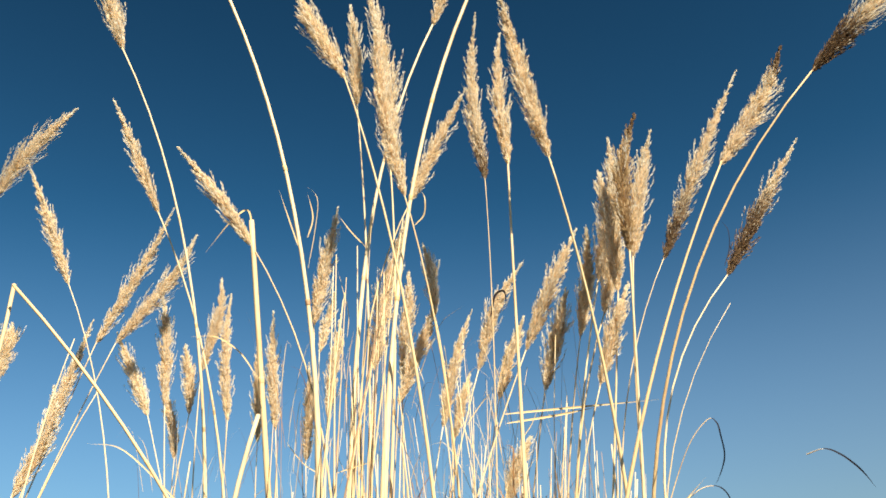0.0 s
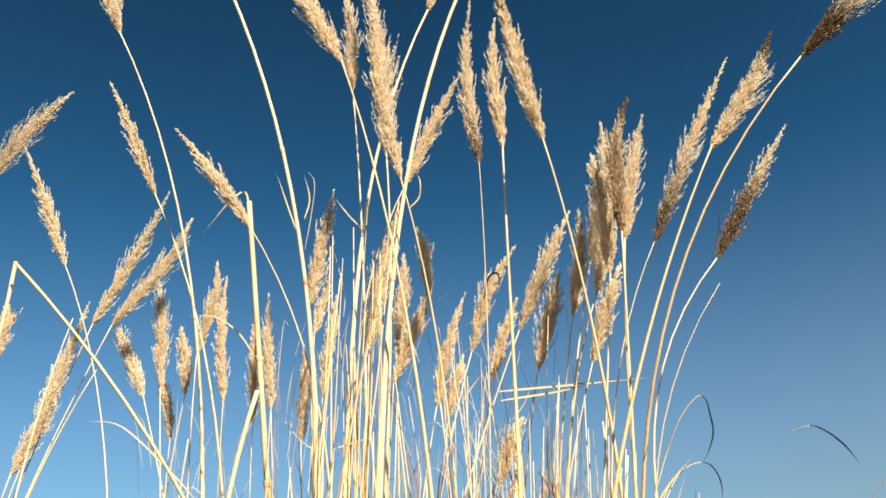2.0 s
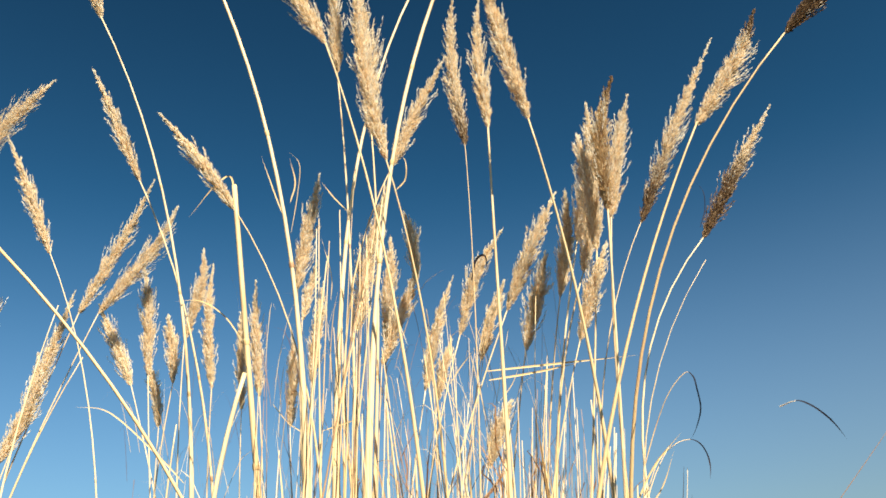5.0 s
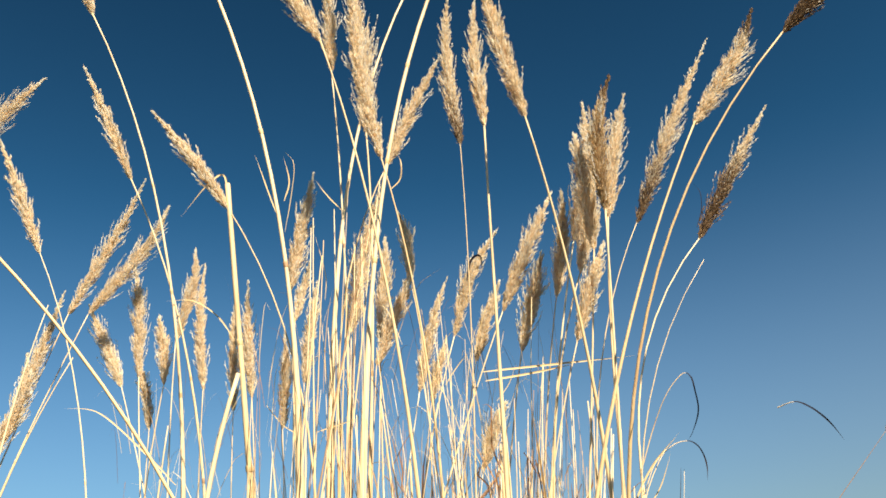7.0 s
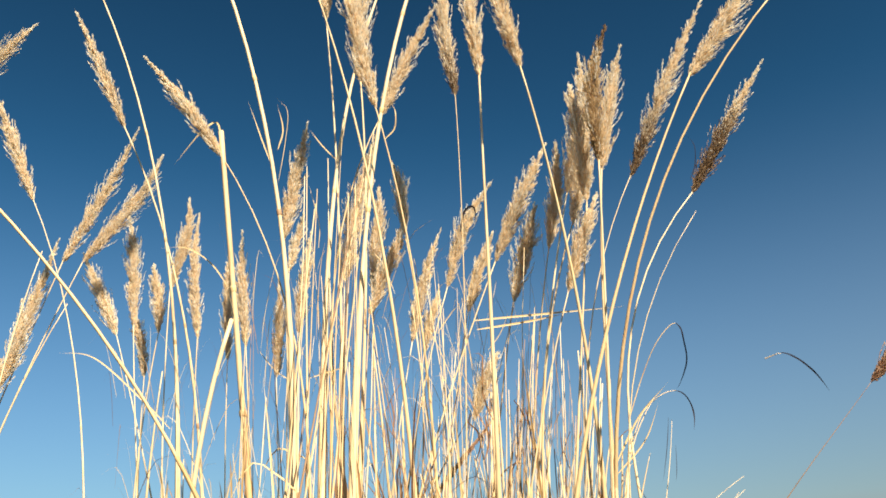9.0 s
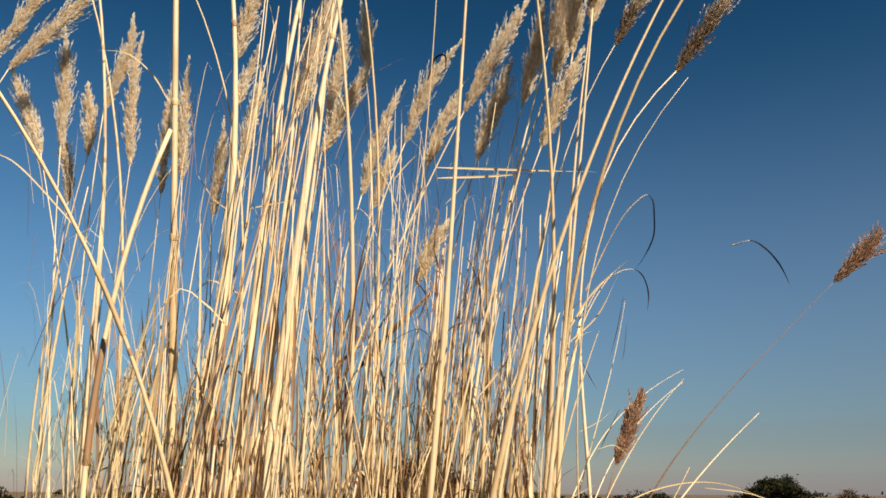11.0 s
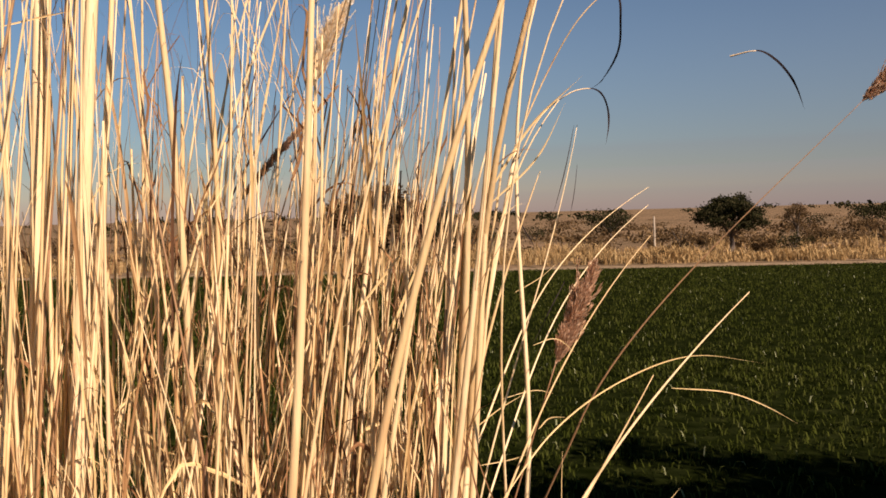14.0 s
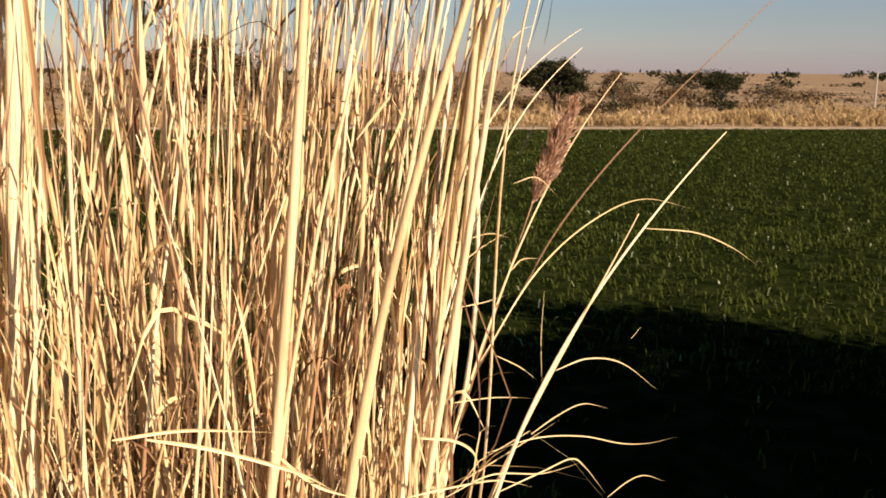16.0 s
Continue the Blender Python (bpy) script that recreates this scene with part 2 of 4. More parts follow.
def plume_shape(line, wide, rng, dark=None):
    """A feathery seed head: short branches close to the axis, each set with many spikelets; also says which are ivory,
    at the tips, and which dark, below and above two heights.
    """
    n = len(line)
    d, u, w = frames_of(line)
    length = np.linalg.norm(np.diff(line, axis=0), axis=1).sum()
    count = int(120 + 750 * length)
    s0 = np.sort(1 - (1 - rng.random(count)) ** 0.66) * 0.99
    az = np.arange(count) * 2.4 + rng.normal(0, 0.6, count)
    full = np.interp(s0, [0, 0.06, 0.2, 0.4, 0.62, 0.82, 1], [0.4, 0.8, 1, 0.84, 0.5, 0.22, 0.03])
    size = full * rng.uniform(0.35, 0.95, count) * (1 + 0.25 * np.sin(s0 * length * 128 + az[0]) * np.cos(az))
    stray = rng.random(count) < 0.14
    size = np.where(stray, full * rng.uniform(1.15, 1.7, count), size)
    idx = s0 * (n - 1)
    i0 = np.clip(idx.astype(int), 0, n - 2)
    fr = (idx - i0)[:, None]
    base = line[i0] * (1 - fr) + line[i0 + 1] * fr
    D = d[i0]
    rad = np.cos(az)[:, None] * u[i0] + np.sin(az)[:, None] * w[i0]
    reach = 0.40 * wide * size
    run = np.minimum(reach * rng.uniform(1.9, 3.0, count), (1.03 - s0) * length + 0.004)
    per = 30
    k = (np.arange(per) + rng.random(per)) / per
    pos = (base[:, None, :] + rad[:, None, :] * (reach[:, None] * np.sin(k * 1.45)[None, :])[..., None]
           + D[:, None, :] * (run[:, None] * k[None, :])[..., None])
    spread = np.where(stray, 0.012, 0.035)[:, None, None] * full[:, None, None] * wide * (1.15 - k[None, :, None]) + 0.0004
    pos = (pos + rng.normal(0, 1, pos.shape) * spread).reshape(-1, 3)
    m = len(pos)
    way = np.repeat(D + (0.12 + 0.32 * full)[:, None] * rad, per, axis=0) + rng.normal(0, 0.18, (m, 3))
    way /= np.linalg.norm(way, axis=1)[:, None]
    side = np.cross(way, rng.normal(0, 1, (m, 3)))
    side /= np.linalg.norm(side, axis=1)[:, None]
    ln = (rng.uniform(0.005, 0.011, m) * np.repeat(0.5 + 0.5 * full, per))[:, None]
    wd = rng.uniform(0.00045, 0.0009, m)[:, None]
    pts = np.stack([pos, pos + way * ln * 0.45 + side * wd, pos + way * ln, pos + way * ln * 0.45 - side * wd], 1)
    shape = Shape()
    shape.add(pts.reshape(-1, 3), np.arange(m * 4).reshape(-1, 4))
    tube(shape, line, np.linspace(0.0013, 0.0003, n), 4)
    along = np.repeat(s0, per) + np.tile(k, count) * np.repeat(run, per) / length + rng.normal(0, 0.07, m)
    which = np.where((along > 0.86) | (np.repeat(stray, per) & (rng.random(m) < 0.6)), 1, 0)
    if dark:
        which = np.where((rng.normal(0, 0.06, m) + along < dark[0]) | (along > dark[1]), 2, which)
    return shape, which


def lagrange(z, pts):
    zs = [p[1] for p in pts]
    out = np.zeros_like(z)
    for i, (x, zi) in enumerate(pts):
        term = np.full_like(z, x)
        for j, zj in enumerate(zs):
            if j != i:
                term = term * (z - zj) / (zi - zj)
        out += term
    return out


def dress(thing, line, radius, rng, brown=False, end=0.5, blades=1):
    """Sheaths wrapped round the lower internodes and dry blades that leave them."""
    n = len(line)
    seg = np.concatenate([[0], np.cumsum(np.linalg.norm(np.diff(line, axis=0), axis=1))])
    total = seg[-1]
    at = lambda s: np.array([np.interp(s, seg, line[:, k]) for k in range(3)])
    node = rng.uniform(1.05, 1.25)
    made = 0
    while node < min(total * 0.8, 1.85) and made < 3:
        long = rng.uniform(0.075, 0.18)
        if rng.random() < 0.62:
            s = np.linspace(node, min(node + long, total), 7)
            shape = Shape()
            tube(shape, np.array([at(q) for q in s]), radius * np.interp(s / total, [0, 0.5, 1], [1.12, 1.0, end]) * np.linspace(1.14, 1.02, 7) + 0.0003, 6)
            # brown sheaths are commoner below 1.5 m, colouring in the shade there
            sheath = part("sheath", shape, SHEATH_BROWN if (brown or rng.random() < (0.4 if node < 1.5 else 0.16)) else SHEATH, thing, smooth=True)
            if made < blades and rng.random() < 0.6:
                p = at(s[-1])
                a = rng.uniform(0, 2 * np.pi)
                out = np.array((np.cos(a), np.sin(a), 0))
                L = rng.uniform(0.06, 0.15) * (0.5 if p[0] > 0.3 else 1.0)
                up = rng.uniform(0.3, 1.0)
                pts = [p, p + L * (0.22 * out + (0, 0, 0.4 * up)), p + L * (0.5 * out + (0, 0, 0.6 * up)), p + L * (0.8 * out + (0, 0, 0.6 * up - rng.uniform(0.0, 0.6)))]
                shape = Shape()
                ribbon(shape, smooth_line(pts, 9), rng.uniform(0.0018, 0.0045), rng.uniform(0, 6.3))
                part("blade", shape, BLADE_DARK if rng.random() < 0.35 else BLADE, sheath)
            made += 1
        node += rng.uniform(0.16, 0.27)


reed_count = 0


def reed(x0, low, mid, high, neck, y, r, tip=None, wide=0.05, tone="", broken=False, back=0.0, dark=None, blades=1):
    """One tall stalk: root x, then (x, z) up to the neck, at the depth y at 1.9 m height, leaning back; radius in mm; a plume from the neck to its tip."""
    global reed_count
    reed_count += 1
    rng = np.random.default_rng(1000 + reed_count)
    z = np.concatenate([np.linspace(0, low[1], 7)[:-1], np.linspace(low[1], neck[1], 20)])
    x = lagrange(z, [low, mid, high, neck])
    slope = float(np.diff(lagrange(np.array([low[1], low[1] + 0.01]), [low, mid, high, neck]))[0]) / 0.01
    u = z / low[1]                                    # below the lowest point it bends down to the root
    foot = x0 * (1 - u) ** 2 + 2 * u * (1 - u) * (low[0] - 0.5 * slope * low[1]) + low[0] * u * u
    x = np.where(z < low[1], foot, x)
    yy = y + back * (z - 1.9) - 0.25 * (y - 1.85) * np.clip(1 - z / 1.3, 0, 1)
    root_y = min(max(float(yy[0]), 1.72), 2.45)          # every stalk rises from the clump
    yl = float(np.interp(low[1], z, yy))
    yy = np.where((z < low[1]) & (root_y != float(yy[0])), root_y + (yl - root_y) * u * u, yy)
    line = np.stack([x, yy, z], 1)
    if tip:
        label = {"": "dry straw-coloured grass stalk with a tan feathery plume", "brown": "dry straw grass stalk with a darker brown plume",
                 "rust": "thin dry stalk with a faded rusty brown plume"}[tone]
        thing = root("plumed_stalk", x[0], yy[0], label, "grass stalk", STALKS)
    else:
        label = "bare brown broken grass cane in the clump" if tone else "bare straw-coloured grass cane without a plume"
        thing = root("bare_stalk", x[0], yy[0], label, "grass stalk", STALKS)
    radius = r / 1000
    stout = 1.45 if z[-1] > 2.3 and r > 2.2 and low[0] < 0.12 else 1.1
    shape = Shape()
    taper = np.interp(np.linspace(0, 1, 26), [0, 0.45, 0.6, 0.75, 1], [1.15 * stout, 0.98 * stout, 0.82, 0.62 if tip else 0.76, 0.38 if tip else (0.72 if broken else 0.3)])
    tube(shape, line, radius * taper, 8)
    stem = part("stem", shape, CANE_BROWN if tone == "rust" or (tone == "brown" and not tip) else CANE, thing, smooth=True)
    knot = rng.uniform(0.3, 0.5)
    while knot < z[-1] - 0.25:
        p = np.array([np.interp(knot + h, z, line[:, k]) for h in (-0.0045, -0.0015, 0.0015, 0.0045) for k in range(3)]).reshape(4, 3)
        ring = Shape()
        tube(ring, p, radius * np.interp(knot / z[-1], [0, 0.5, 1], taper[[0, 12, 25]]) * np.array([1.01, 1.06, 1.06, 1.01]), 8)
        part("node", ring, CANE_BROWN if rng.random() < 0.12 else SHEATH, stem, smooth=True)
        knot += rng.uniform(0.18, 0.27)
    if tip:
        a, c = line[-1], np.array((tip[0], y + back * (tip[1] - 1.9), tip[1]))
        L = np.linalg.norm(c - a)
        bow = np.array((rng.normal(0, 0.025), rng.normal(0, 0.03), 0.0)) * L
        lead = (line[-1] - line[-3]) / np.linalg.norm(line[-1] - line[-3])
        axis = smooth_line([a - lead * 0.015, a + (c - a) * 0.35 + bow + lead * 0.03 * L, a + (c - a) * 0.7 + bow, c], 22)
        head, spikelet_tone = plume_shape(axis, wide, rng, dark)
        plume = part("plume", head, {"": PLUME_TAN, "brown": PLUME_BROWN, "rust": PLUME_RUST}[tone], thing,
             {"": "tan feathery plume", "brown": "brown feathery plume", "rust": "rusty plume"}[tone])
        if tone != "rust":
            plume.data.materials.append(PLUME_IVORY)
            plume.data.materials.append(PLUME_DARK)
            plume.data.polygons.foreach_set("material_index", np.pad(spikelet_tone, (0, len(plume.data.polygons) - len(spikelet_tone))).astype(int))
    dress(thing, line, radius, rng, tone == "brown" and not tip, taper[-1], blades)
    return thing


def blade(thing, points, width, dark=False, pale=0.0):
    """A long dry blade of a stalk, curved through a few points; width in mm."""
    shape = Shape()
    line = smooth_line(points, 8 * len(points))
    if pale:                         # a stiff pale lower part, then the drooping end, its shaded side coloured dark
        half = int(len(line) * pale)
        stiff = Shape()
        tube(stiff, line[:half + 1], np.linspace(0.0009, 0.0005, half + 1), 6)
        part("midrib", stiff, CANE, thing, "stiff pale leaf base", True)
        line = line[half:]
    ribbon(shape, line, width / 1000, -0.35, 0.9 if dark else 0.4)
    part("blade", shape, BLADE_BLACK if dark else BLADE, thing, "dark dry blade" if dark else "pale dry blade")


def broken_top(thing, points, r):
    """The snapped upper end of a stalk, hanging from the break."""
    shape = Shape()
    tube(shape, smooth_line(points, 9), np.linspace(r, r * 0.7, 9) / 1000, 7)
    part("broken_top", shape, CANE, thing, "snapped end hanging down", True)


reed(-0.138, (-0.268, 1.454), (-0.25, 1.939), (-0.288, 2.426), (-0.426, 2.87), y=2.179, r=3.5, tip=(-0.482, 3.043), wide=0.050, back=-0.19)
s = reed(-0.076, (-0.217, 1.316), (-0.208, 1.739), (-0.242, 2.164), (-0.358, 2.55), y=2.187, r=3.3, tip=(-0.452, 2.788), wide=0.028, back=-0.14)
blade(s, [(-0.136, 1.962, 2.146), (-0.165, 1.961, 2.19), (-0.203, 1.955, 2.217), (-0.25, 1.972, 2.227)], 2.2)
reed(-0.363, (-0.616, 1.464), (-0.792, 1.916), (-0.888, 2.362), (-0.811, 2.756), y=2.454, r=3.8, tip=(-0.634, 2.988), wide=0.053, back=-0.08)
s = reed(-0.2, (-0.446, 1.229), (-0.437, 1.657), (-0.461, 2.086), (-0.568, 2.477), y=2.301, r=2.3, tip=(-0.668, 2.738), wide=0.032, back=-0.09)
blade(s, [(-0.629, 2.154, 1.674), (-0.585, 2.154, 1.613), (-0.532, 2.147, 1.572)], 2.2)
blade(s, [(-0.448, 2.075, 1.578), (-0.488, 2.075, 1.609), (-0.54, 2.067, 1.62)], 3)
reed(0.01, (-0.059, 1.318), (-0.016, 1.671), (-0.027, 2.026), (-0.142, 2.352), y=1.888, r=2.4, tip=(-0.266, 2.534), wide=0.027, back=-0.04)
reed(0.006, (-0.038, 1.291), (-0.044, 1.63), (-0.048, 1.969), (-0.049, 2.274), y=2.042, r=2.6, tip=(-0.002, 2.49), wide=0.038, back=-0.04)
reed(0.127, (0.141, 1.426), (0.138, 1.834), (0.101, 2.244), (0.022, 2.616), y=1.876, r=3.4, tip=(-0.051, 2.78), wide=0.045, back=-0.14)
s = reed(0.056, (0.023, 1.398), (0.058, 1.789), (0.09, 2.181), (0.098, 2.534), y=1.968, r=3.6, tip=(0.061, 2.97), wide=0.058, back=-0.05)
blade(s, [(0.051, 1.939, 2.361), (0.023, 1.939, 2.396), (0.003, 1.931, 2.424)], 2.2)
reed(0.093, (0.15, 1.344), (0.172, 1.714), (0.164, 2.085), (0.114, 2.421), y=1.892, r=2.8, tip=(0.087, 2.798), wide=0.039, back=-0.10)
reed(-0.235, (-0.012, 1.536), (0.014, 1.995), (0.067, 2.452), (0.201, 2.859), y=1.945, r=4.7, tip=(0.245, 2.982), wide=0.034, back=-0.01)
s = reed(-0.142, (0.03, 1.562), (0.07, 2.032), (0.145, 2.5), (0.293, 2.918), y=1.916, r=4.4, back=-0.06, broken=True)
blade(s, [(0.245, 1.839, 2.028), (0.334, 1.833, 2.03), (0.474, 1.817, 2.031)], 3)
blade(s, [(0.249, 1.854, 2.018), (0.319, 1.849, 2.024), (0.388, 1.837, 2.031)], 3)
s = reed(0.035, (0.111, 1.382), (0.046, 1.772), (0.034, 2.159), (0.142, 2.501), y=2.026, r=2.7, tip=(0.257, 2.729), wide=0.038, back=-0.05)
blade(s, [(0.134, 1.931, 2.398), (0.152, 1.929, 2.418), (0.155, 1.92, 2.445), (0.15, 1.934, 2.474)], 2.2)
s = reed(0.137, (0.198, 1.4), (0.234, 1.795), (0.264, 2.19), (0.279, 2.546), y=2.038, r=1.6, tip=(0.293, 2.923), wide=0.043, back=-0.05, dark=(0.12, 2))
blade(s, [(0.272, 2.077, 2.279), (0.283, 2.074, 2.318), (0.3, 2.065, 2.322), (0.304, 2.081, 2.299)], 4.5, dark=True)
blade(s, [(0.198, 1.945, 2.043), (0.222, 1.942, 2.074), (0.243, 1.932, 2.094)], 1.5)
reed(0.081, (0.216, 1.392), (0.247, 1.751), (0.267, 2.11), (0.284, 2.434), y=1.798, r=3.9, tip=(0.294, 2.678), wide=0.030, back=-0.05)
reed(0.18, (0.373, 1.362), (0.396, 1.714), (0.38, 2.068), (0.328, 2.388), y=1.78, r=3.4, tip=(0.273, 2.665), wide=0.040, back=-0.20)
reed(0.183, (0.265, 1.281), (0.302, 1.623), (0.358, 1.965), (0.434, 2.271), y=1.905, r=2.9, tip=(0.485, 2.529), wide=0.043, back=-0.06)
reed(0.173, (0.314, 1.239), (0.31, 1.567), (0.332, 1.893), (0.417, 2.183), y=1.831, r=2.7, tip=(0.469, 2.439), wide=0.044, back=-0.06)
reed(0.201, (0.348, 1.3), (0.385, 1.626), (0.416, 1.951), (0.441, 2.245), y=1.759, r=3.3, tip=(0.48, 2.46), wide=0.037, back=-0.11, tone='brown', dark=(-1, 0.78))
reed(0.217, (0.395, 1.316), (0.419, 1.65), (0.442, 1.984), (0.48, 2.284), y=1.846, r=3.2, tip=(0.544, 2.503), wide=0.042, back=-0.05)
reed(0.179, (0.268, 1.247), (0.297, 1.574), (0.34, 1.899), (0.401, 2.191), y=1.942, r=2.4, tip=(0.434, 2.38), wide=0.033, back=-0.05)
reed(0.172, (0.198, 1.192), (0.234, 1.493), (0.299, 1.793), (0.386, 2.062), y=1.795, r=2.1, tip=(0.446, 2.203), wide=0.030, back=-0.06)
reed(0.189, (0.268, 1.249), (0.321, 1.578), (0.379, 1.907), (0.43, 2.204), y=1.792, r=2.7, tip=(0.425, 2.398), wide=0.041, back=-0.06)
reed(0.234, (0.439, 1.329), (0.442, 1.696), (0.487, 2.061), (0.618, 2.384), y=2.08, r=1.9, tip=(0.842, 2.795), wide=0.040, back=-0.05, dark=(0.2, 2))
s = reed(0.24, (0.275, 1.41), (0.338, 1.74), (0.449, 2.067), (0.594, 2.359), y=1.729, r=3.5, tip=(0.722, 2.55), wide=0.042, back=-0.12, dark=(-1, 0.72))
blade(s, [(0.658, 1.903, 2.282), (0.672, 1.901, 2.313), (0.673, 1.891, 2.345), (0.669, 1.905, 2.374)], 1.6, dark=True)
s = reed(0.184, (0.428, 1.377), (0.426, 1.765), (0.511, 2.148), (0.749, 2.484), y=1.81, r=3.3, tip=(0.889, 2.61), wide=0.050, back=-0.33, dark=(0.38, 2))
blade(s, [(0.46, 1.94, 1.817), (0.505, 1.934, 1.884), (0.558, 1.92, 1.934)], 3)
blade(s, [(0.458, 1.941, 1.799), (0.509, 1.935, 1.847), (0.54, 1.923, 1.907)], 2.2)
# the dark base of this plume is shade put into its colour
reed(0.264, (0.525, 1.305), (0.539, 1.668), (0.552, 2.026), (0.735, 2.34), y=2.073, r=2.9, tip=(0.932, 2.622), wide=0.044, back=-0.05, dark=(0.42, 2))
reed(-0.272, (-0.8, 1.352), (-0.78, 1.728), (-0.681, 2.099), (-0.564, 2.432), y=2.499, r=2.7, tip=(-0.413, 2.75), wide=0.040, back=-0.05)
reed(-0.259, (-0.779, 1.35), (-0.759, 1.726), (-0.654, 2.097), (-0.519, 2.429), y=2.497, r=2.6, tip=(-0.355, 2.677), wide=0.047, back=-0.05)
reed(-0.275, (-0.696, 1.179), (-0.746, 1.518), (-0.729, 1.854), (-0.657, 2.152), y=2.453, r=2.7, tip=(-0.565, 2.46), wide=0.043, back=-0.04)
reed(-0.151, (-0.268, 1.259), (-0.321, 1.614), (-0.393, 1.968), (-0.473, 2.288), y=2.583, r=2.6, tip=(-0.554, 2.48), wide=0.048, back=-0.02)
reed(-0.151, (-0.341, 1.274), (-0.383, 1.633), (-0.414, 1.99), (-0.433, 2.312), y=2.584, r=2.6, tip=(-0.455, 2.592), wide=0.042, back=-0.03)
reed(-0.144, (-0.356, 1.223), (-0.392, 1.557), (-0.408, 1.889), (-0.404, 2.187), y=2.584, r=2.3, tip=(-0.434, 2.332), wide=0.033, back=-0.02)
reed(-0.136, (-0.374, 1.254), (-0.401, 1.605), (-0.394, 1.952), (-0.356, 2.263), y=2.503, r=2.6, tip=(-0.375, 2.413), wide=0.034, back=-0.03)
reed(-0.108, (-0.288, 1.276), (-0.316, 1.641), (-0.326, 2.003), (-0.318, 2.329), y=2.419, r=2.5, tip=(-0.281, 2.531), wide=0.035, back=-0.04)
reed(-0.089, (-0.236, 1.228), (-0.259, 1.571), (-0.266, 1.912), (-0.259, 2.218), y=2.415, r=2.4, tip=(-0.259, 2.493), wide=0.032, back=-0.03)
reed(-0.038, (-0.12, 1.213), (-0.136, 1.551), (-0.149, 1.889), (-0.159, 2.192), y=2.408, r=2.4, tip=(-0.165, 2.442), wide=0.034, back=-0.03)
reed(-0.059, (-0.188, 1.217), (-0.206, 1.554), (-0.212, 1.889), (-0.207, 2.19), y=2.492, r=2.2, tip=(-0.205, 2.427), wide=0.029, back=-0.03)
reed(-0.306, (-0.673, 1.29), (-0.738, 1.653), (-0.765, 2.014), (-0.756, 2.337), y=2.446, r=3, tip=(-0.74, 2.457), wide=0.052, back=-0.03)
reed(-0.226, (-0.572, 1.204), (-0.62, 1.49), (-0.619, 1.773), (-0.575, 2.025), y=2.153, r=2.4, tip=(-0.526, 2.211), wide=0.035, back=-0.03)
s = reed(0.003, (-0.059, 1.208), (-0.062, 1.547), (-0.057, 1.885), (-0.044, 2.188), y=2.322, r=2.2, tip=(-0.012, 2.393), wide=0.034, back=-0.04)
blade(s, [(0.012, 1.949, 2.204), (0.015, 1.947, 2.243), (0.007, 1.938, 2.285), (-0.002, 1.951, 2.329)], 1.2)
reed(0.001, (-0.072, 1.28), (-0.079, 1.651), (-0.076, 2.02), (-0.064, 2.352), y=2.403, r=2.2, tip=(-0.029, 2.475), wide=0.026, back=-0.04)
reed(-0.012, (-0.077, 1.182), (-0.087, 1.507), (-0.094, 1.83), (-0.096, 2.121), y=2.406, r=2.1, tip=(-0.088, 2.318), wide=0.031, back=-0.03)
reed(0.047, (0.017, 1.252), (0.022, 1.574), (0.036, 1.895), (0.054, 2.184), y=2.036, r=2.5, tip=(0.121, 2.454), wide=0.051, back=-0.05)
reed(0.073, (0.073, 1.249), (0.082, 1.57), (0.092, 1.89), (0.103, 2.178), y=2.07, r=2.6, tip=(0.125, 2.37), wide=0.035, back=-0.04)
reed(0.105, (0.086, 1.23), (0.148, 1.618), (0.193, 2.007), (0.178, 2.359), y=2.248, r=2.3, tip=(0.164, 2.51), wide=0.034, back=-0.05)
reed(0.059, (0.039, 1.226), (0.049, 1.535), (0.068, 1.844), (0.094, 2.121), y=2.034, r=2.1, tip=(0.164, 2.279), wide=0.036, back=-0.05)
reed(0.099, (0.061, 1.192), (0.082, 1.524), (0.127, 1.855), (0.188, 2.151), y=2.31, r=2.5, tip=(0.264, 2.383), wide=0.032, back=-0.04)
reed(0.113, (0.087, 1.164), (0.11, 1.545), (0.172, 1.923), (0.27, 2.261), y=2.307, r=2.7, tip=(0.385, 2.487), wide=0.038, back=-0.05)
reed(0.134, (0.137, 1.234), (0.167, 1.547), (0.216, 1.859), (0.276, 2.138), y=2.098, r=2.2, tip=(0.335, 2.279), wide=0.027, back=-0.05)
s = reed(0.12, (0.025, 1.251), (0.083, 1.571), (0.188, 1.889), (0.311, 2.173), y=1.952, r=2.4, tip=(0.417, 2.374), wide=0.037, back=-0.07)
blade(s, [(0.278, 1.942, 2.01), (0.3, 1.939, 2.036), (0.315, 1.929, 2.067)], 1.3)
reed(0.165, (0.2, 1.225), (0.234, 1.537), (0.285, 1.848), (0.346, 2.127), y=2.02, r=2.5, tip=(0.403, 2.299), wide=0.042, back=-0.05)
reed(0.111, (0.106, 1.18), (0.127, 1.507), (0.163, 1.834), (0.209, 2.127), y=2.308, r=2, tip=(0.247, 2.242), wide=0.026, back=-0.04)
s = reed(0.301, (0.34, 0.898), (0.383, 1.154), (0.45, 1.41), (0.522, 1.641), y=1.892, r=1.7, tip=(0.562, 1.735), wide=0.031, back=-0.07, tone='rust')
blade(s, [(0.501, 1.923, 1.555), (0.514, 1.923, 1.566), (0.532, 1.915, 1.567)], 1.5)
s = reed(0.173, (0.189, 1.126), (0.216, 1.429), (0.258, 1.73), (0.31, 2), y=2.383, r=2, tip=(0.373, 2.13), wide=0.050, back=-0.03)
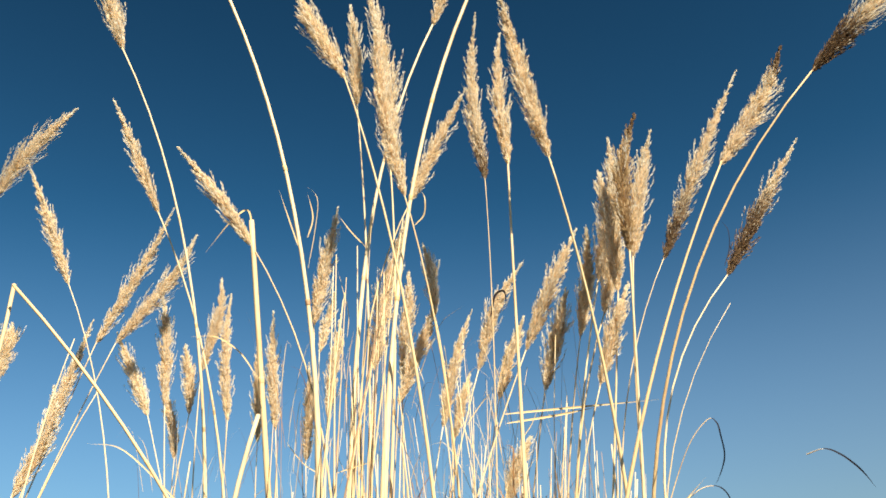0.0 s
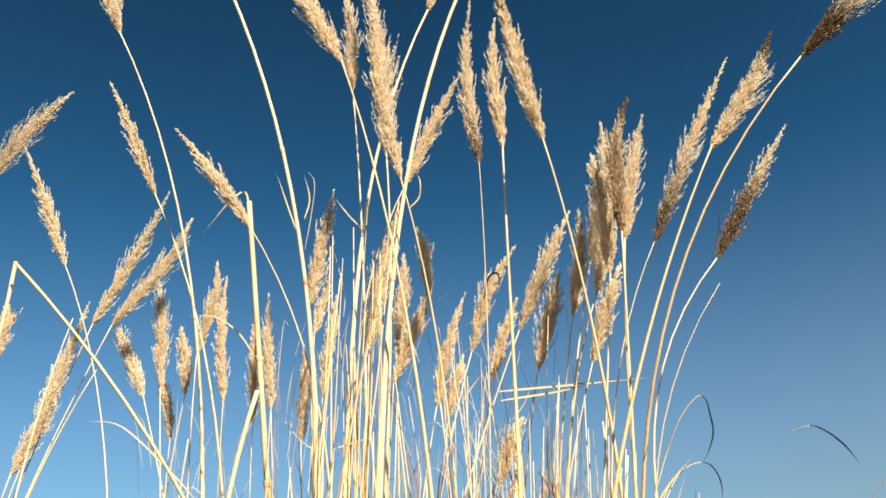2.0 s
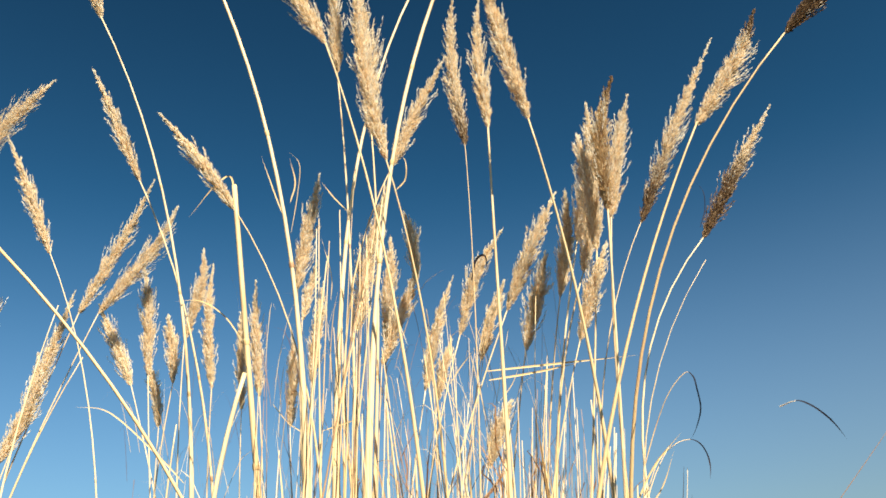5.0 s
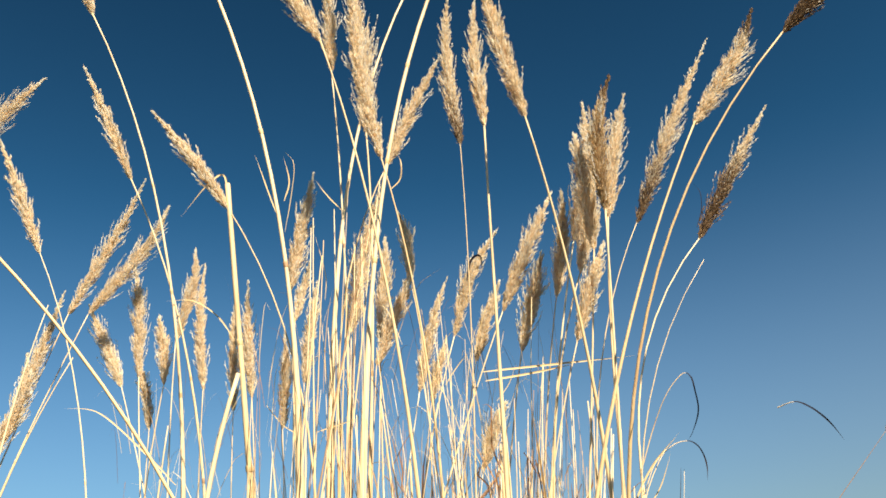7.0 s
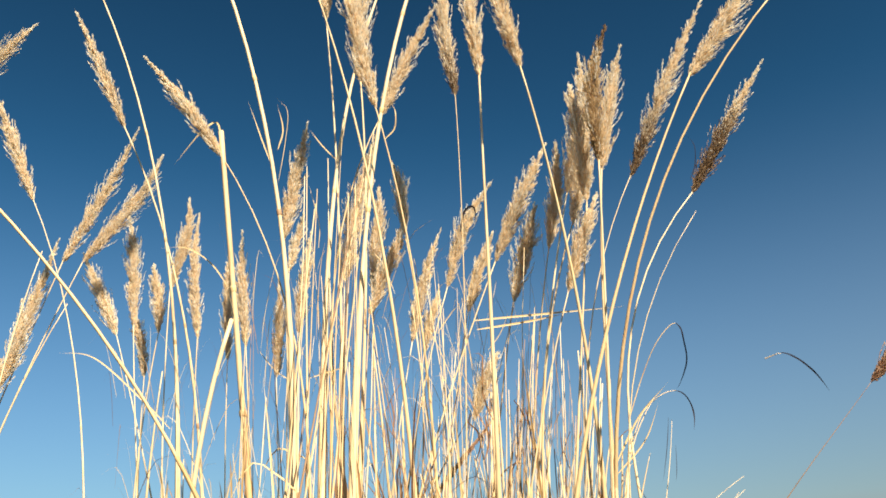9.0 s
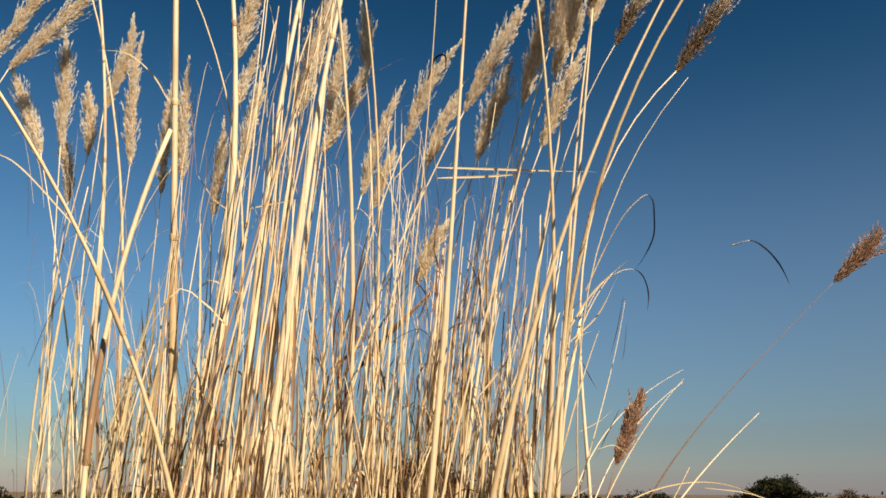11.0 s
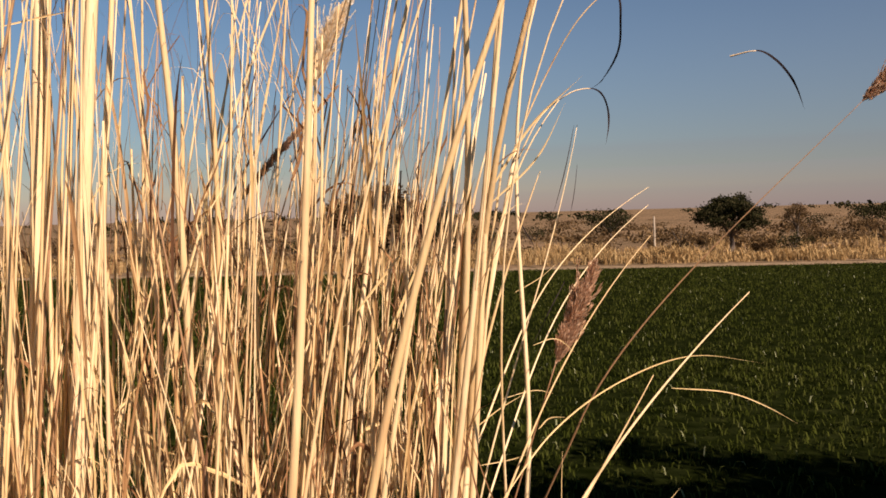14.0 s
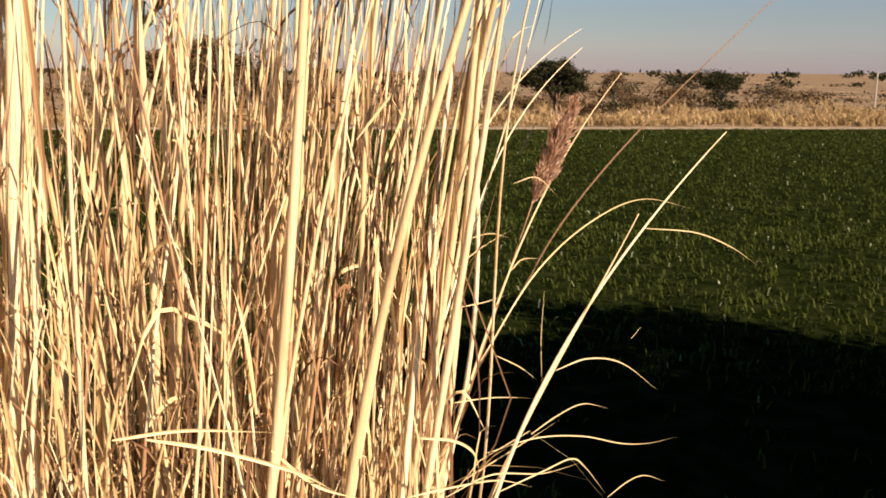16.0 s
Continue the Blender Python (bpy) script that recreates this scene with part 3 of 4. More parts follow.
blade(s, [(0.182, 2.107, 1.808), (0.213, 2.102, 1.867), (0.263, 2.087, 1.945)], 2.6, dark=True)
reed(-0.08, (-0.164, 0.992), (-0.181, 1.226), (-0.198, 1.459), (-0.213, 1.67), y=2.345, r=2.3, tip=(-0.191, 1.86), wide=0.028, back=-0.01)
reed(0.122, (-0.015, 1.064), (0.004, 1.331), (0.083, 1.596), (0.204, 1.831), y=2.394, r=1.7, tip=(0.352, 1.993), wide=0.007, back=-0.03, tone='rust')
s = reed(-0.01, (-0.068, 1.251), (-0.09, 1.642), (-0.115, 2.035), (-0.138, 2.387), y=1.917, r=5.8, back=-0.10, broken=True)
blade(s, [(-0.149, 1.954, 2.372), (-0.155, 1.950, 2.449), (-0.183, 1.944, 2.430), (-0.231, 1.967, 2.381)], 3)
reed(-0.031, (-0.135, 1.186), (-0.167, 1.48), (-0.163, 1.773), (-0.109, 2.034), y=1.796, r=4.2, back=-0.05, broken=True)
s = reed(-0.126, (-0.055, 1.538), (-0.032, 1.995), (-0.078, 2.456), (-0.206, 2.875), y=1.884, r=4.1, back=-0.09, broken=True)
blade(s, [(-0.049, 1.907, 2.371), (-0.04, 1.905, 2.408), (-0.048, 1.896, 2.452)], 2.2)
blade(s, [(-0.063, 1.909, 2.351), (-0.077, 1.908, 2.395), (-0.097, 1.898, 2.461)], 2.2)
blade(s, [(-0.049, 1.91, 2.314), (-0.037, 1.906, 2.381), (-0.031, 1.895, 2.437), (-0.049, 1.909, 2.473)], 1)
s = reed(0.223, (0.44, 1.219), (0.436, 1.539), (0.438, 1.857), (0.569, 2.137), y=1.762, r=1.3, back=-0.21)
blade(s, [(0.454, 1.83, 1.86), (0.482, 1.82, 1.921), (0.504, 1.8, 1.964), (0.53, 1.79, 1.99), (0.541, 1.79, 1.985), (0.547, 1.8, 1.968), (0.558, 1.83, 1.945), (0.56, 1.87, 1.924), (0.572, 1.928, 1.922)], 3.2, dark=True, pale=0.42)
blade(s, [(0.486, 1.93, 1.845), (0.512, 1.93, 1.89), (0.546, 1.935, 1.916), (0.572, 1.938, 1.923), (0.598, 1.965, 1.921), (0.614, 1.985, 1.908), (0.617, 1.988, 1.888), (0.609, 1.978, 1.865)], 3, dark=True, pale=0.45)
blade(s, [(0.559, 1.95, 1.884), (0.547, 1.95, 1.834), (0.532, 1.95, 1.784)], 1.2, dark=True)
blade(s, [(0.57, 1.97, 1.842), (0.565, 1.97, 1.807), (0.56, 1.97, 1.784)], 1.0, dark=True)
blade(s, [(0.504, 2, 1.791), (0.516, 2, 1.767), (0.53, 2, 1.744)], 1.4, dark=True)
blade(s, [(0.544, 1.95, 1.711), (0.526, 1.95, 1.68), (0.503, 1.95, 1.638)], 1.3, dark=True)
blade(s, [(0.691, 1.848, 1.944), (0.709, 1.828, 1.946), (0.734, 1.835, 1.938), (0.757, 1.847, 1.926), (0.781, 1.866, 1.913), (0.805, 1.887, 1.895)], 3.6, dark=True, pale=0.2)
reed(0.065, (0.067, 1.114), (0.072, 1.376), (0.078, 1.639), (0.085, 1.875), y=1.812, r=2.5, back=-0.05)
reed(0.218, (0.307, 1.128), (0.343, 1.405), (0.388, 1.681), (0.439, 1.929), y=1.878, r=3.3, back=0.10)
reed(0.197, (0.321, 1.034), (0.348, 1.263), (0.368, 1.492), (0.384, 1.698), y=1.837, r=4.1, back=-0.05, tone='brown')
s = reed(0.119, (0.207, 0.972), (0.203, 1.23), (0.171, 1.487), (0.117, 1.719), y=1.721, r=1.3)
blade(s, [(0.088, 1.681, 1.534), (0.133, 1.681, 1.533), (0.188, 1.674, 1.525)], 2.2)
blade(s, [(0.108, 1.681, 1.531), (0.15, 1.682, 1.516), (0.202, 1.674, 1.494), (0.234, 1.69, 1.466)], 2.6)
blade(s, [(0.187, 1.682, 1.509), (0.217, 1.682, 1.478), (0.251, 1.675, 1.463)], 2.2)
s = reed(0.25, (0.421, 1.371), (0.486, 1.481), (0.582, 1.59), (0.71, 1.7), y=1.878, r=1.6, back=0.15, blades=0)
blade(s, [(0.502, 1.83, 1.475), (0.538, 1.83, 1.482), (0.579, 1.83, 1.472), (0.625, 1.83, 1.437)], 1.4)
blade(s, [(0.47, 1.82, 1.418), (0.498, 1.82, 1.432), (0.527, 1.82, 1.44), (0.557, 1.82, 1.431)], 1.4)
blade(s, [(0.424, 1.8, 1.376), (0.472, 1.8, 1.388), (0.503, 1.8, 1.395), (0.519, 1.8, 1.384), (0.544, 1.8, 1.352)], 1.6)
blade(s, [(0.421, 1.82, 1.407), (0.476, 1.82, 1.413), (0.528, 1.82, 1.406), (0.576, 1.82, 1.39), (0.612, 1.82, 1.384), (0.648, 1.82, 1.385)], 1.2)
blade(s, [(0.584, 1.85, 1.315), (0.609, 1.85, 1.328), (0.631, 1.85, 1.331), (0.658, 1.85, 1.319)], 1.3)
blade(s, [(0.45, 1.86, 1.488), (0.478, 1.86, 1.472), (0.498, 1.86, 1.456)], 1.0)
blade(s, [(0.504, 1.86, 1.547), (0.502, 1.86, 1.498), (0.505, 1.86, 1.444)], 0.8)
blade(s, [(0.389, 1.84, 1.454), (0.437, 1.84, 1.453), (0.481, 1.84, 1.446)], 1.1)
blade(s, [(0.642, 1.9, 1.47), (0.656, 1.9, 1.484)], 0.8)
blade(s, [(0.329, 1.76, 1.462), (0.358, 1.76, 1.455), (0.377, 1.76, 1.442), (0.384, 1.76, 1.424)], 2.3)
s = reed(0.247, (0.42, 1.366), (0.472, 1.452), (0.531, 1.538), (0.59, 1.624), y=1.851, r=1.4, back=0.08, blades=0)
blade(s, [(0.414, 1.82, 1.499), (0.495, 1.86, 1.568), (0.606, 1.93, 1.601), (0.741, 2.02, 1.605), (0.903, 2.12, 1.569)], 1.7)
blade(s, [(0.636, 1.88, 1.598), (0.696, 1.87, 1.591), (0.736, 1.86, 1.575), (0.774, 1.86, 1.553)], 1.2)
blade(s, [(0.489, 1.9, 1.65), (0.515, 1.9, 1.655), (0.539, 1.9, 1.636)], 0.9)
blade(s, [(0.398, 1.82, 1.384), (0.446, 1.82, 1.404), (0.501, 1.82, 1.427)], 1.4)
blade(s, [(0.371, 1.8, 1.382), (0.417, 1.8, 1.395), (0.472, 1.8, 1.386), (0.516, 1.8, 1.389)], 1.4)
blade(s, [(0.321, 1.77, 1.406), (0.363, 1.77, 1.407), (0.407, 1.77, 1.405), (0.442, 1.77, 1.392)], 1.7)
s = reed(0.244, (0.398, 1.396), (0.462, 1.517), (0.54, 1.638), (0.652, 1.759), y=1.993, r=1.2, back=0.27, blades=0)
blade(s, [(0.422, 1.9, 1.566), (0.453, 1.9, 1.587), (0.487, 1.9, 1.603)], 1.2)
blade(s, [(0.428, 1.9, 1.528), (0.46, 1.9, 1.531), (0.489, 1.9, 1.537)], 1.0)
s = reed(0.31, (0.503, 1.463), (0.572, 1.574), (0.66, 1.684), (0.805, 1.795), y=2.327, r=1.2, back=0.54, blades=0)
blade(s, [(0.497, 2.05, 1.562), (0.54, 2.05, 1.57), (0.568, 2.05, 1.563)], 1.0)
s = reed(0.263, (0.492, 1.529), (0.562, 1.627), (0.66, 1.726), (0.823, 1.824), y=2.355, r=1.2, back=0.70, blades=0)
blade(s, [(0.534, 2.1, 1.687), (0.569, 2.1, 1.705), (0.596, 2.1, 1.726)], 1.0)
reed(0.352, (0.456, 1.493), (0.5, 1.625), (0.546, 1.758), (0.583, 1.89), y=2, r=1.0, back=0.05, blades=0)
reed(0.333, (0.405, 1.537), (0.432, 1.66), (0.455, 1.782), (0.522, 1.905), y=1.897, r=1.6, back=0.05, blades=0)
reed(0.36, (0.581, 1.523), (0.695, 1.716), (0.793, 1.823), (0.879, 1.913), y=1.875, r=1.0, tip=(0.94, 1.98), wide=0.034, back=-0.38, tone='rust', blades=0)
reed(0.26, (0.249, 1.336), (0.255, 1.538), (0.266, 1.741), (0.276, 1.943), y=1.95, r=4.6, back=-0.00)
reed(0.25, (0.246, 1.327), (0.254, 1.526), (0.264, 1.724), (0.273, 1.923), y=1.97, r=3.0, back=-0.00, blades=0)
reed(0.38, (0.415, 1.311), (0.421, 1.495), (0.451, 1.679), (0.492, 1.863), y=1.951, r=3.2, back=0.04, broken=True)
reed(0.37, (0.415, 1.301), (0.425, 1.486), (0.454, 1.67), (0.498, 1.855), y=1.971, r=2.6, back=0.04, tone='brown')
reed(0.36, (0.416, 1.287), (0.426, 1.48), (0.455, 1.673), (0.488, 1.866), y=1.98, r=3.0, back=0.00)
reed(0.14, (0.136, 1.326), (0.135, 1.533), (0.134, 1.741), (0.139, 1.948), y=2.037, r=4.8, back=0.03)
reed(0.26, (0.203, 1.387), (0.189, 1.491), (0.173, 1.594), (0.155, 1.698), y=2.25, r=2.8, back=0.77)
reed(0.04, (0.011, 1.384), (0.026, 1.55), (0.04, 1.716), (0.053, 1.882), y=1.968, r=4.0, back=0.04)
reed(0.3, (0.352, 1.3), (0.374, 1.492), (0.409, 1.685), (0.446, 1.877), y=1.999, r=3.2, back=0.03)
reed(0.28, (0.307, 1.3), (0.332, 1.501), (0.358, 1.701), (0.384, 1.902), y=2.047, r=3.0, back=0.08)
reed(0.26, (0.282, 1.282), (0.308, 1.487), (0.332, 1.693), (0.335, 1.898), y=2.05, r=2.6, back=-0.00)
reed(0.35, (0.408, 1.27), (0.418, 1.471), (0.439, 1.672), (0.489, 1.873), y=2.05, r=3.2, back=0.05)
reed(0.36, (0.451, 1.581), (0.475, 1.666), (0.503, 1.751), (0.536, 1.836), y=2, r=1.6, back=0.00)
reed(0.12, (0.093, 1.368), (0.097, 1.533), (0.092, 1.699), (0.089, 1.864), y=1.98, r=3.2, back=0.06)
reed(0.18, (0.151, 1.342), (0.163, 1.519), (0.167, 1.695), (0.182, 1.872), y=2, r=3.4, back=0.04)
reed(0.22, (0.213, 1.31), (0.231, 1.494), (0.254, 1.677), (0.253, 1.861), y=2.049, r=2.8, back=0.05)
reed(0.147, (0.23, 1.153), (0.253, 1.433), (0.27, 1.713), (0.278, 1.966), y=1.899, r=3, back=-0.10)
reed(0.067, (0.105, 1.179), (0.111, 1.47), (0.107, 1.762), (0.094, 2.024), y=1.959, r=3.4, back=-0.04)
s = reed(0.026, (0.022, 1.176), (0.033, 1.463), (0.044, 1.75), (0.054, 2.008), y=1.963, r=3, back=-0.04)
blade(s, [(0.293, 1.808, 1.705), (0.325, 1.804, 1.745), (0.334, 1.795, 1.76)], 2.2)
blade(s, [(-0.008, 1.889, 1.967), (0.024, 1.886, 1.975), (0.058, 1.876, 1.981)], 1.6)
s = reed(0.242, (0.36, 1.157), (0.386, 1.443), (0.403, 1.73), (0.413, 1.988), y=1.902, r=3, back=-0.05)
blade(s, [(0.362, 1.844, 1.754), (0.331, 1.843, 1.686), (0.3, 1.835, 1.619)], 3)
reed(0.222, (0.259, 1.112), (0.293, 1.372), (0.347, 1.632), (0.413, 1.864), y=1.978, r=3.1, back=-0.05)
reed(-0.102, (-0.258, 1.154), (-0.287, 1.422), (-0.304, 1.69), (-0.308, 1.93), y=2.136, r=2.1, back=-0.03)
s = reed(-0.082, (-0.259, 1.198), (-0.282, 1.489), (-0.279, 1.778), (-0.256, 2.037), y=2.057, r=2.9, back=-0.04)
blade(s, [(-0.329, 1.917, 1.575), (-0.398, 1.916, 1.586), (-0.431, 1.908, 1.581)], 3)
s = reed(-0.08, (-0.184, 1.159), (-0.201, 1.435), (-0.212, 1.71), (-0.217, 1.957), y=1.981, r=3.1, back=-0.04)
blade(s, [(-0.03, 1.964, 1.98), (-0.06, 1.964, 2), (-0.083, 1.957, 2.028), (-0.089, 1.972, 2.042)], 1.5)
s = reed(-0.122, (-0.02, 1.252), (-0.069, 1.58), (-0.214, 1.912), (-0.439, 2.216), y=1.753, r=3, back=-0.12, broken=True)
blade(s, [(-0.226, 1.979, 1.924), (-0.268, 1.979, 1.97), (-0.344, 1.973, 2.042), (-0.406, 1.991, 2.061)], 2.2)
broken_top(s, [(-0.449, 1.74, 2.229), (-0.455, 1.744, 2.156), (-0.467, 1.75, 2.07)], 3.1)
s = reed(-0.212, (-0.522, 1.303), (-0.552, 1.638), (-0.531, 1.97), (-0.468, 2.266), y=2.072, r=2.3, back=-0.05)
blade(s, [(0.019, 2, 1.455), (0.049, 2, 1.419), (0.098, 1.993, 1.393), (0.104, 2.009, 1.397)], 2.2)
reed(-0.208, (-0.593, 1.28), (-0.615, 1.599), (-0.56, 1.915), (-0.443, 2.195), y=2.147, r=2.4, back=-0.05)
reed(0.041, (0.022, 1.476), (0.038, 1.904), (0.048, 2.332), (0.04, 2.718), y=2.036, r=3, tip=(0.034, 2.951), wide=0.039, back=-0.05)

# ---- ground ----
def far_edge(x):
    return 29.4 - 0.32 * x


def ground_sheet():
    me = bpy.data.meshes.new("ground")
    xs = [-1800, -600, -200, -80, -50, -30, -20, -12, -6, -3, 0, 3, 6, 9, 12, 16, 20, 25, 30, 36, 44, 60, 90, 200, 600, 1800]
    pts, faces, mats = [], [], []
    def level(x, y):
        d = math.hypot(x, y)
        return 0.0 if d < 45 else min(1.0, (d - 45) / 90) * 0.55 * noise.noise((x * 0.02, y * 0.02, 4.0))
    def depth(x):
        e = far_edge(max(-60, min(60, x)))
        return [-1800, -300, -60, -12, -3, 0, 1.5, 3, 5, 8, 12, 16, e - 2, e, e + 1.2, e + 4, e + 9, e + 16, e + 28, e + 50, e + 90, e + 180, e + 500, 1900]
    rows_ = len(depth(0))
    for x in xs:
        for y in depth(x):
            pts.append((x, y, level(x, y)))
    for i in range(len(xs) - 1):
        for j in range(rows_ - 1):
            faces.append((i * rows_ + j, (i + 1) * rows_ + j, (i + 1) * rows_ + j + 1, i * rows_ + j + 1))
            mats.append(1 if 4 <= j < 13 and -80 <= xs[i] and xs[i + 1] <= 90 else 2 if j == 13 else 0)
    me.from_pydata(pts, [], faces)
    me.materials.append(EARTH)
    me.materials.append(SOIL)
    me.materials.append(SAND)
    me.polygons.foreach_set("material_index", mats)
    me.update()
    return tagged(new("ground", me), "flat farmland, dark green field before dry tan earth", "ground", kind="structure")


ground_sheet()


def scatter_blades(name, mat, spots, height, width, lean, rng, label, category, per=4, patchy=False):
    """Upright pointed blades in tufts, as one object."""
    n = len(spots)
    pos = np.repeat(spots, per, axis=0) + np.c_[rng.normal(0, 0.05, (n * per, 2)), np.zeros(n * per)]
    m = len(pos)
    h = rng.uniform(height[0], height[1], m)[:, None]
    if patchy:
        h *= np.repeat([0.3 + 1.3 * abs(noise.noise((px * 0.45, py * 0.45, 1.0))) for px, py, _ in spots], per)[:, None]
    a = rng.uniform(0, 2 * np.pi, m)
    out = np.c_[np.cos(a), np.sin(a), np.zeros(m)]
    side = np.c_[-np.sin(a), np.cos(a), np.zeros(m)] * rng.uniform(width[0], width[1], m)[:, None]
    bend = rng.uniform(lean[0], lean[1], m)[:, None]
    up = np.array((0, 0, 1.0))
    midp = pos + up * h * 0.6 + out * h * bend * 0.35
    top = pos + up * h * (1 - 0.4 * bend) + out * h * bend
    pts = np.stack([pos - side, pos + side, midp + side * 0.9, midp - side * 0.9, top], 1).reshape(-1, 3)
    i = np.arange(m)[:, None] * 5
    shape = Shape()
    shape.add(pts, np.hstack([i, i + 1, i + 2, i + 3]))
    shape.f.append(np.hstack([i + 3, i + 2, i + 4]))
    return stuff(name, shape, mat, label, category)


def field_spots(n, near, far, rng):
    """Even over the field's part before the camera, in rows."""
    r_ = np.sqrt(rng.uniform(near ** 2, far ** 2, n * 2))
    a = rng.uniform(radians(-24), radians(62), n * 2)
    x, y = r_ * np.sin(a), r_ * np.cos(a)
    row = 0.22
    t = x * 0.3 + y
    t = np.round(t / row) * row
    y = t - x * 0.3
    ok = (y < far_edge(x) - 0.15) & (y > 3.0)
    p = np.c_[x, y, np.zeros(len(x))][ok]
    return p[:n]


rng = np.random.default_rng(5)
# crop is thinned nearest, so dark soil deepens the shadow there
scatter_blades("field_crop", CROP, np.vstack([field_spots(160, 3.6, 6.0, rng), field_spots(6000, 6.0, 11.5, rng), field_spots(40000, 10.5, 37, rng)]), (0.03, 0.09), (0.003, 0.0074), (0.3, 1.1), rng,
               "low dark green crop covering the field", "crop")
cx = rng.uniform(-45, 70, 700)
x = (cx[:, None] + rng.normal(0, 0.9, (700, 16))).ravel()
spots = np.c_[x, far_edge(x) + 1.3 + np.repeat(rng.gamma(1.5, 2.8, 700), 16) + abs(rng.normal(0, 0.5, len(x))), np.zeros(len(x))]
scatter_blades("straw_grass", STRAW_TUFT, spots, (0.2, 0.7), (0.008, 0.02), (0.2, 0.9), rng, "dry golden grass along the far field edge", "grass", 9, True)


# ---- trees and shrubs behind the field, and unseen shade trees ----
def tree(x, y, height, spread, seed, dry=False, trunk=0.35, label="dark olive thorn tree on dry ground", leaves=2600, name="thorn_tree", z=0.0, umbrella=False):
    rng = np.random.default_rng(seed)
    thing = root(name, x, y, label, "tree" if trunk > 0.2 else "bush", "trees beyond the field", z)
    wood = Shape()
    base = np.array((x, y, z))
    fork = base + (rng.normal(0, 0.05) * height, 0, trunk * height)
    tube(wood, smooth_line([base, (base + fork) / 2 + (0.03 * height, 0, 0), fork], 6), np.linspace(0.05, 0.035, 6) * height, 7)
    ends = []
    for i in range(9):
        a = i * 2.4 + rng.normal(0, 0.3)
        reach = spread * 0.5 * rng.uniform(0.35, 0.85)
        e = base + (math.cos(a) * reach, math.sin(a) * reach, height * rng.uniform(0.5 if umbrella else trunk + 0.12, 0.85 if umbrella else 0.9))
        m_ = fork * 0.5 + e * 0.5 + (0, 0, 0.06 * height)
        limb = Shape() if trunk > 0.25 else wood
        tube(limb, smooth_line([fork, m_, e], 6), np.linspace(0.022, 0.006, 6) * height, 5)
        if limb is not wood:
            part("limb", limb, BARK, thing)
        ends += [e, m_ * 0.4 + e * 0.6]
    part("trunk", wood, BARK, thing, "dark bark trunk with spread limbs")
    crown = Shape()
    c = base + (0, 0, height * (0.5 + trunk * 0.5))
    clumps = [e + rng.normal(0, 0.05 * spread, 3) for e in ends]
    for i in range(60 if umbrella else 0):            # a broad dome of twigs, open below
        a, q = rng.uniform(0, 6.3), math.sqrt(rng.random())
        roof = height * (0.52 + 0.42 * math.sqrt(1 - 0.8 * q * q))
        clumps.append(base + (math.cos(a) * q * spread * 0.44, math.sin(a) * q * spread * 0.44, roof - height * 0.30 * rng.random() ** 1.6))
    for i in range(0 if umbrella else 26):
        a, q = rng.uniform(0, 6.3), math.sqrt(rng.random())
        top = math.sqrt(max(0.05, 1 - q * q * 0.85))
        clumps.append(c + (math.cos(a) * q * spread * 0.46, math.sin(a) * q * spread * 0.46, height * (1 - trunk) * 0.46 * top * rng.uniform(-0.75, 0.9)))
    k = rng.integers(0, len(clumps), leaves)
    loose = (0.05, 0.05, 0.028) if umbrella else (0.085, 0.085, 0.055)
    pos = np.array(clumps)[k] + rng.normal(0, 1, (leaves, 3)) * np.array(loose) * spread
    pos[:, 2] = np.where(pos[:, 2] < z + 0.7 * trunk * height, 2 * (z + 0.7 * trunk * height) - pos[:, 2], pos[:, 2])
    d = rng.normal(0, 1, (leaves, 3))
    d /= np.linalg.norm(d, axis=1)[:, None]
    s = np.cross(d, rng.normal(0, 1, (leaves, 3)))
    s /= np.linalg.norm(s, axis=1)[:, None]
    ln = rng.uniform(0.05, 0.11, leaves)[:, None] * max(0.5, spread * 0.33) * (0.65 if leaves > 5000 and trunk > 0.2 else 1.0)
    pts = np.stack([pos - d * ln, pos + s * ln * 0.5, pos + d * ln, pos - s * ln * 0.5], 1).reshape(-1, 3)
    crown.add(pts, np.arange(leaves * 4).reshape(-1, 4))
    part("crown", crown, FOLIAGE_DRY if dry else FOLIAGE, thing)
    return thing


tree(18.5, 31.3, 2.2, 2.75, 1, trunk=0.26, leaves=17000, umbrella=True, label="dark spreading thorn tree beyond the field edge")
tree(32.4, 37.5, 1.8, 2.1, 2, trunk=0.22, leaves=8000, umbrella=True, label="small dark thorn tree on dry ground")
# added trees, always out of view, set only to cast the near field's shadow
for x, y, s_ in ((2.85, 0.76, 1.9), (3.31, 1.2, 1.9), (3.69, 1.81, 1.9), (4.05, 2.47, 1.9), (4.7, 2.5, 1.9), (5.79, 1.57, 1.9), (7.09, 0.18, 2.3), (8.27, -0.93, 2.3), (9.62, -2.18, 2.3), (4.93, -0.15, 2.3), (6.35, -0.6, 2.3), (8.36, -2.32, 2.3)):
    tree(x, y, 4.5, s_, int(x * 10), trunk=0.12, leaves=9000, label="unseen tree added to shade the near field")
tree(22.6, 52.0, 1.7, 2.8, 3, trunk=0.2, leaves=1800)
tree(50, 63, 1.8, 3.2, 4, trunk=0.15, leaves=1500)
tree(29.9, 43.5, 1.92, 1.26, 21, dry=True, trunk=0.22, leaves=2600, name="dry_shrub", label="tall sparse grey brown shrub beside the thorn tree")
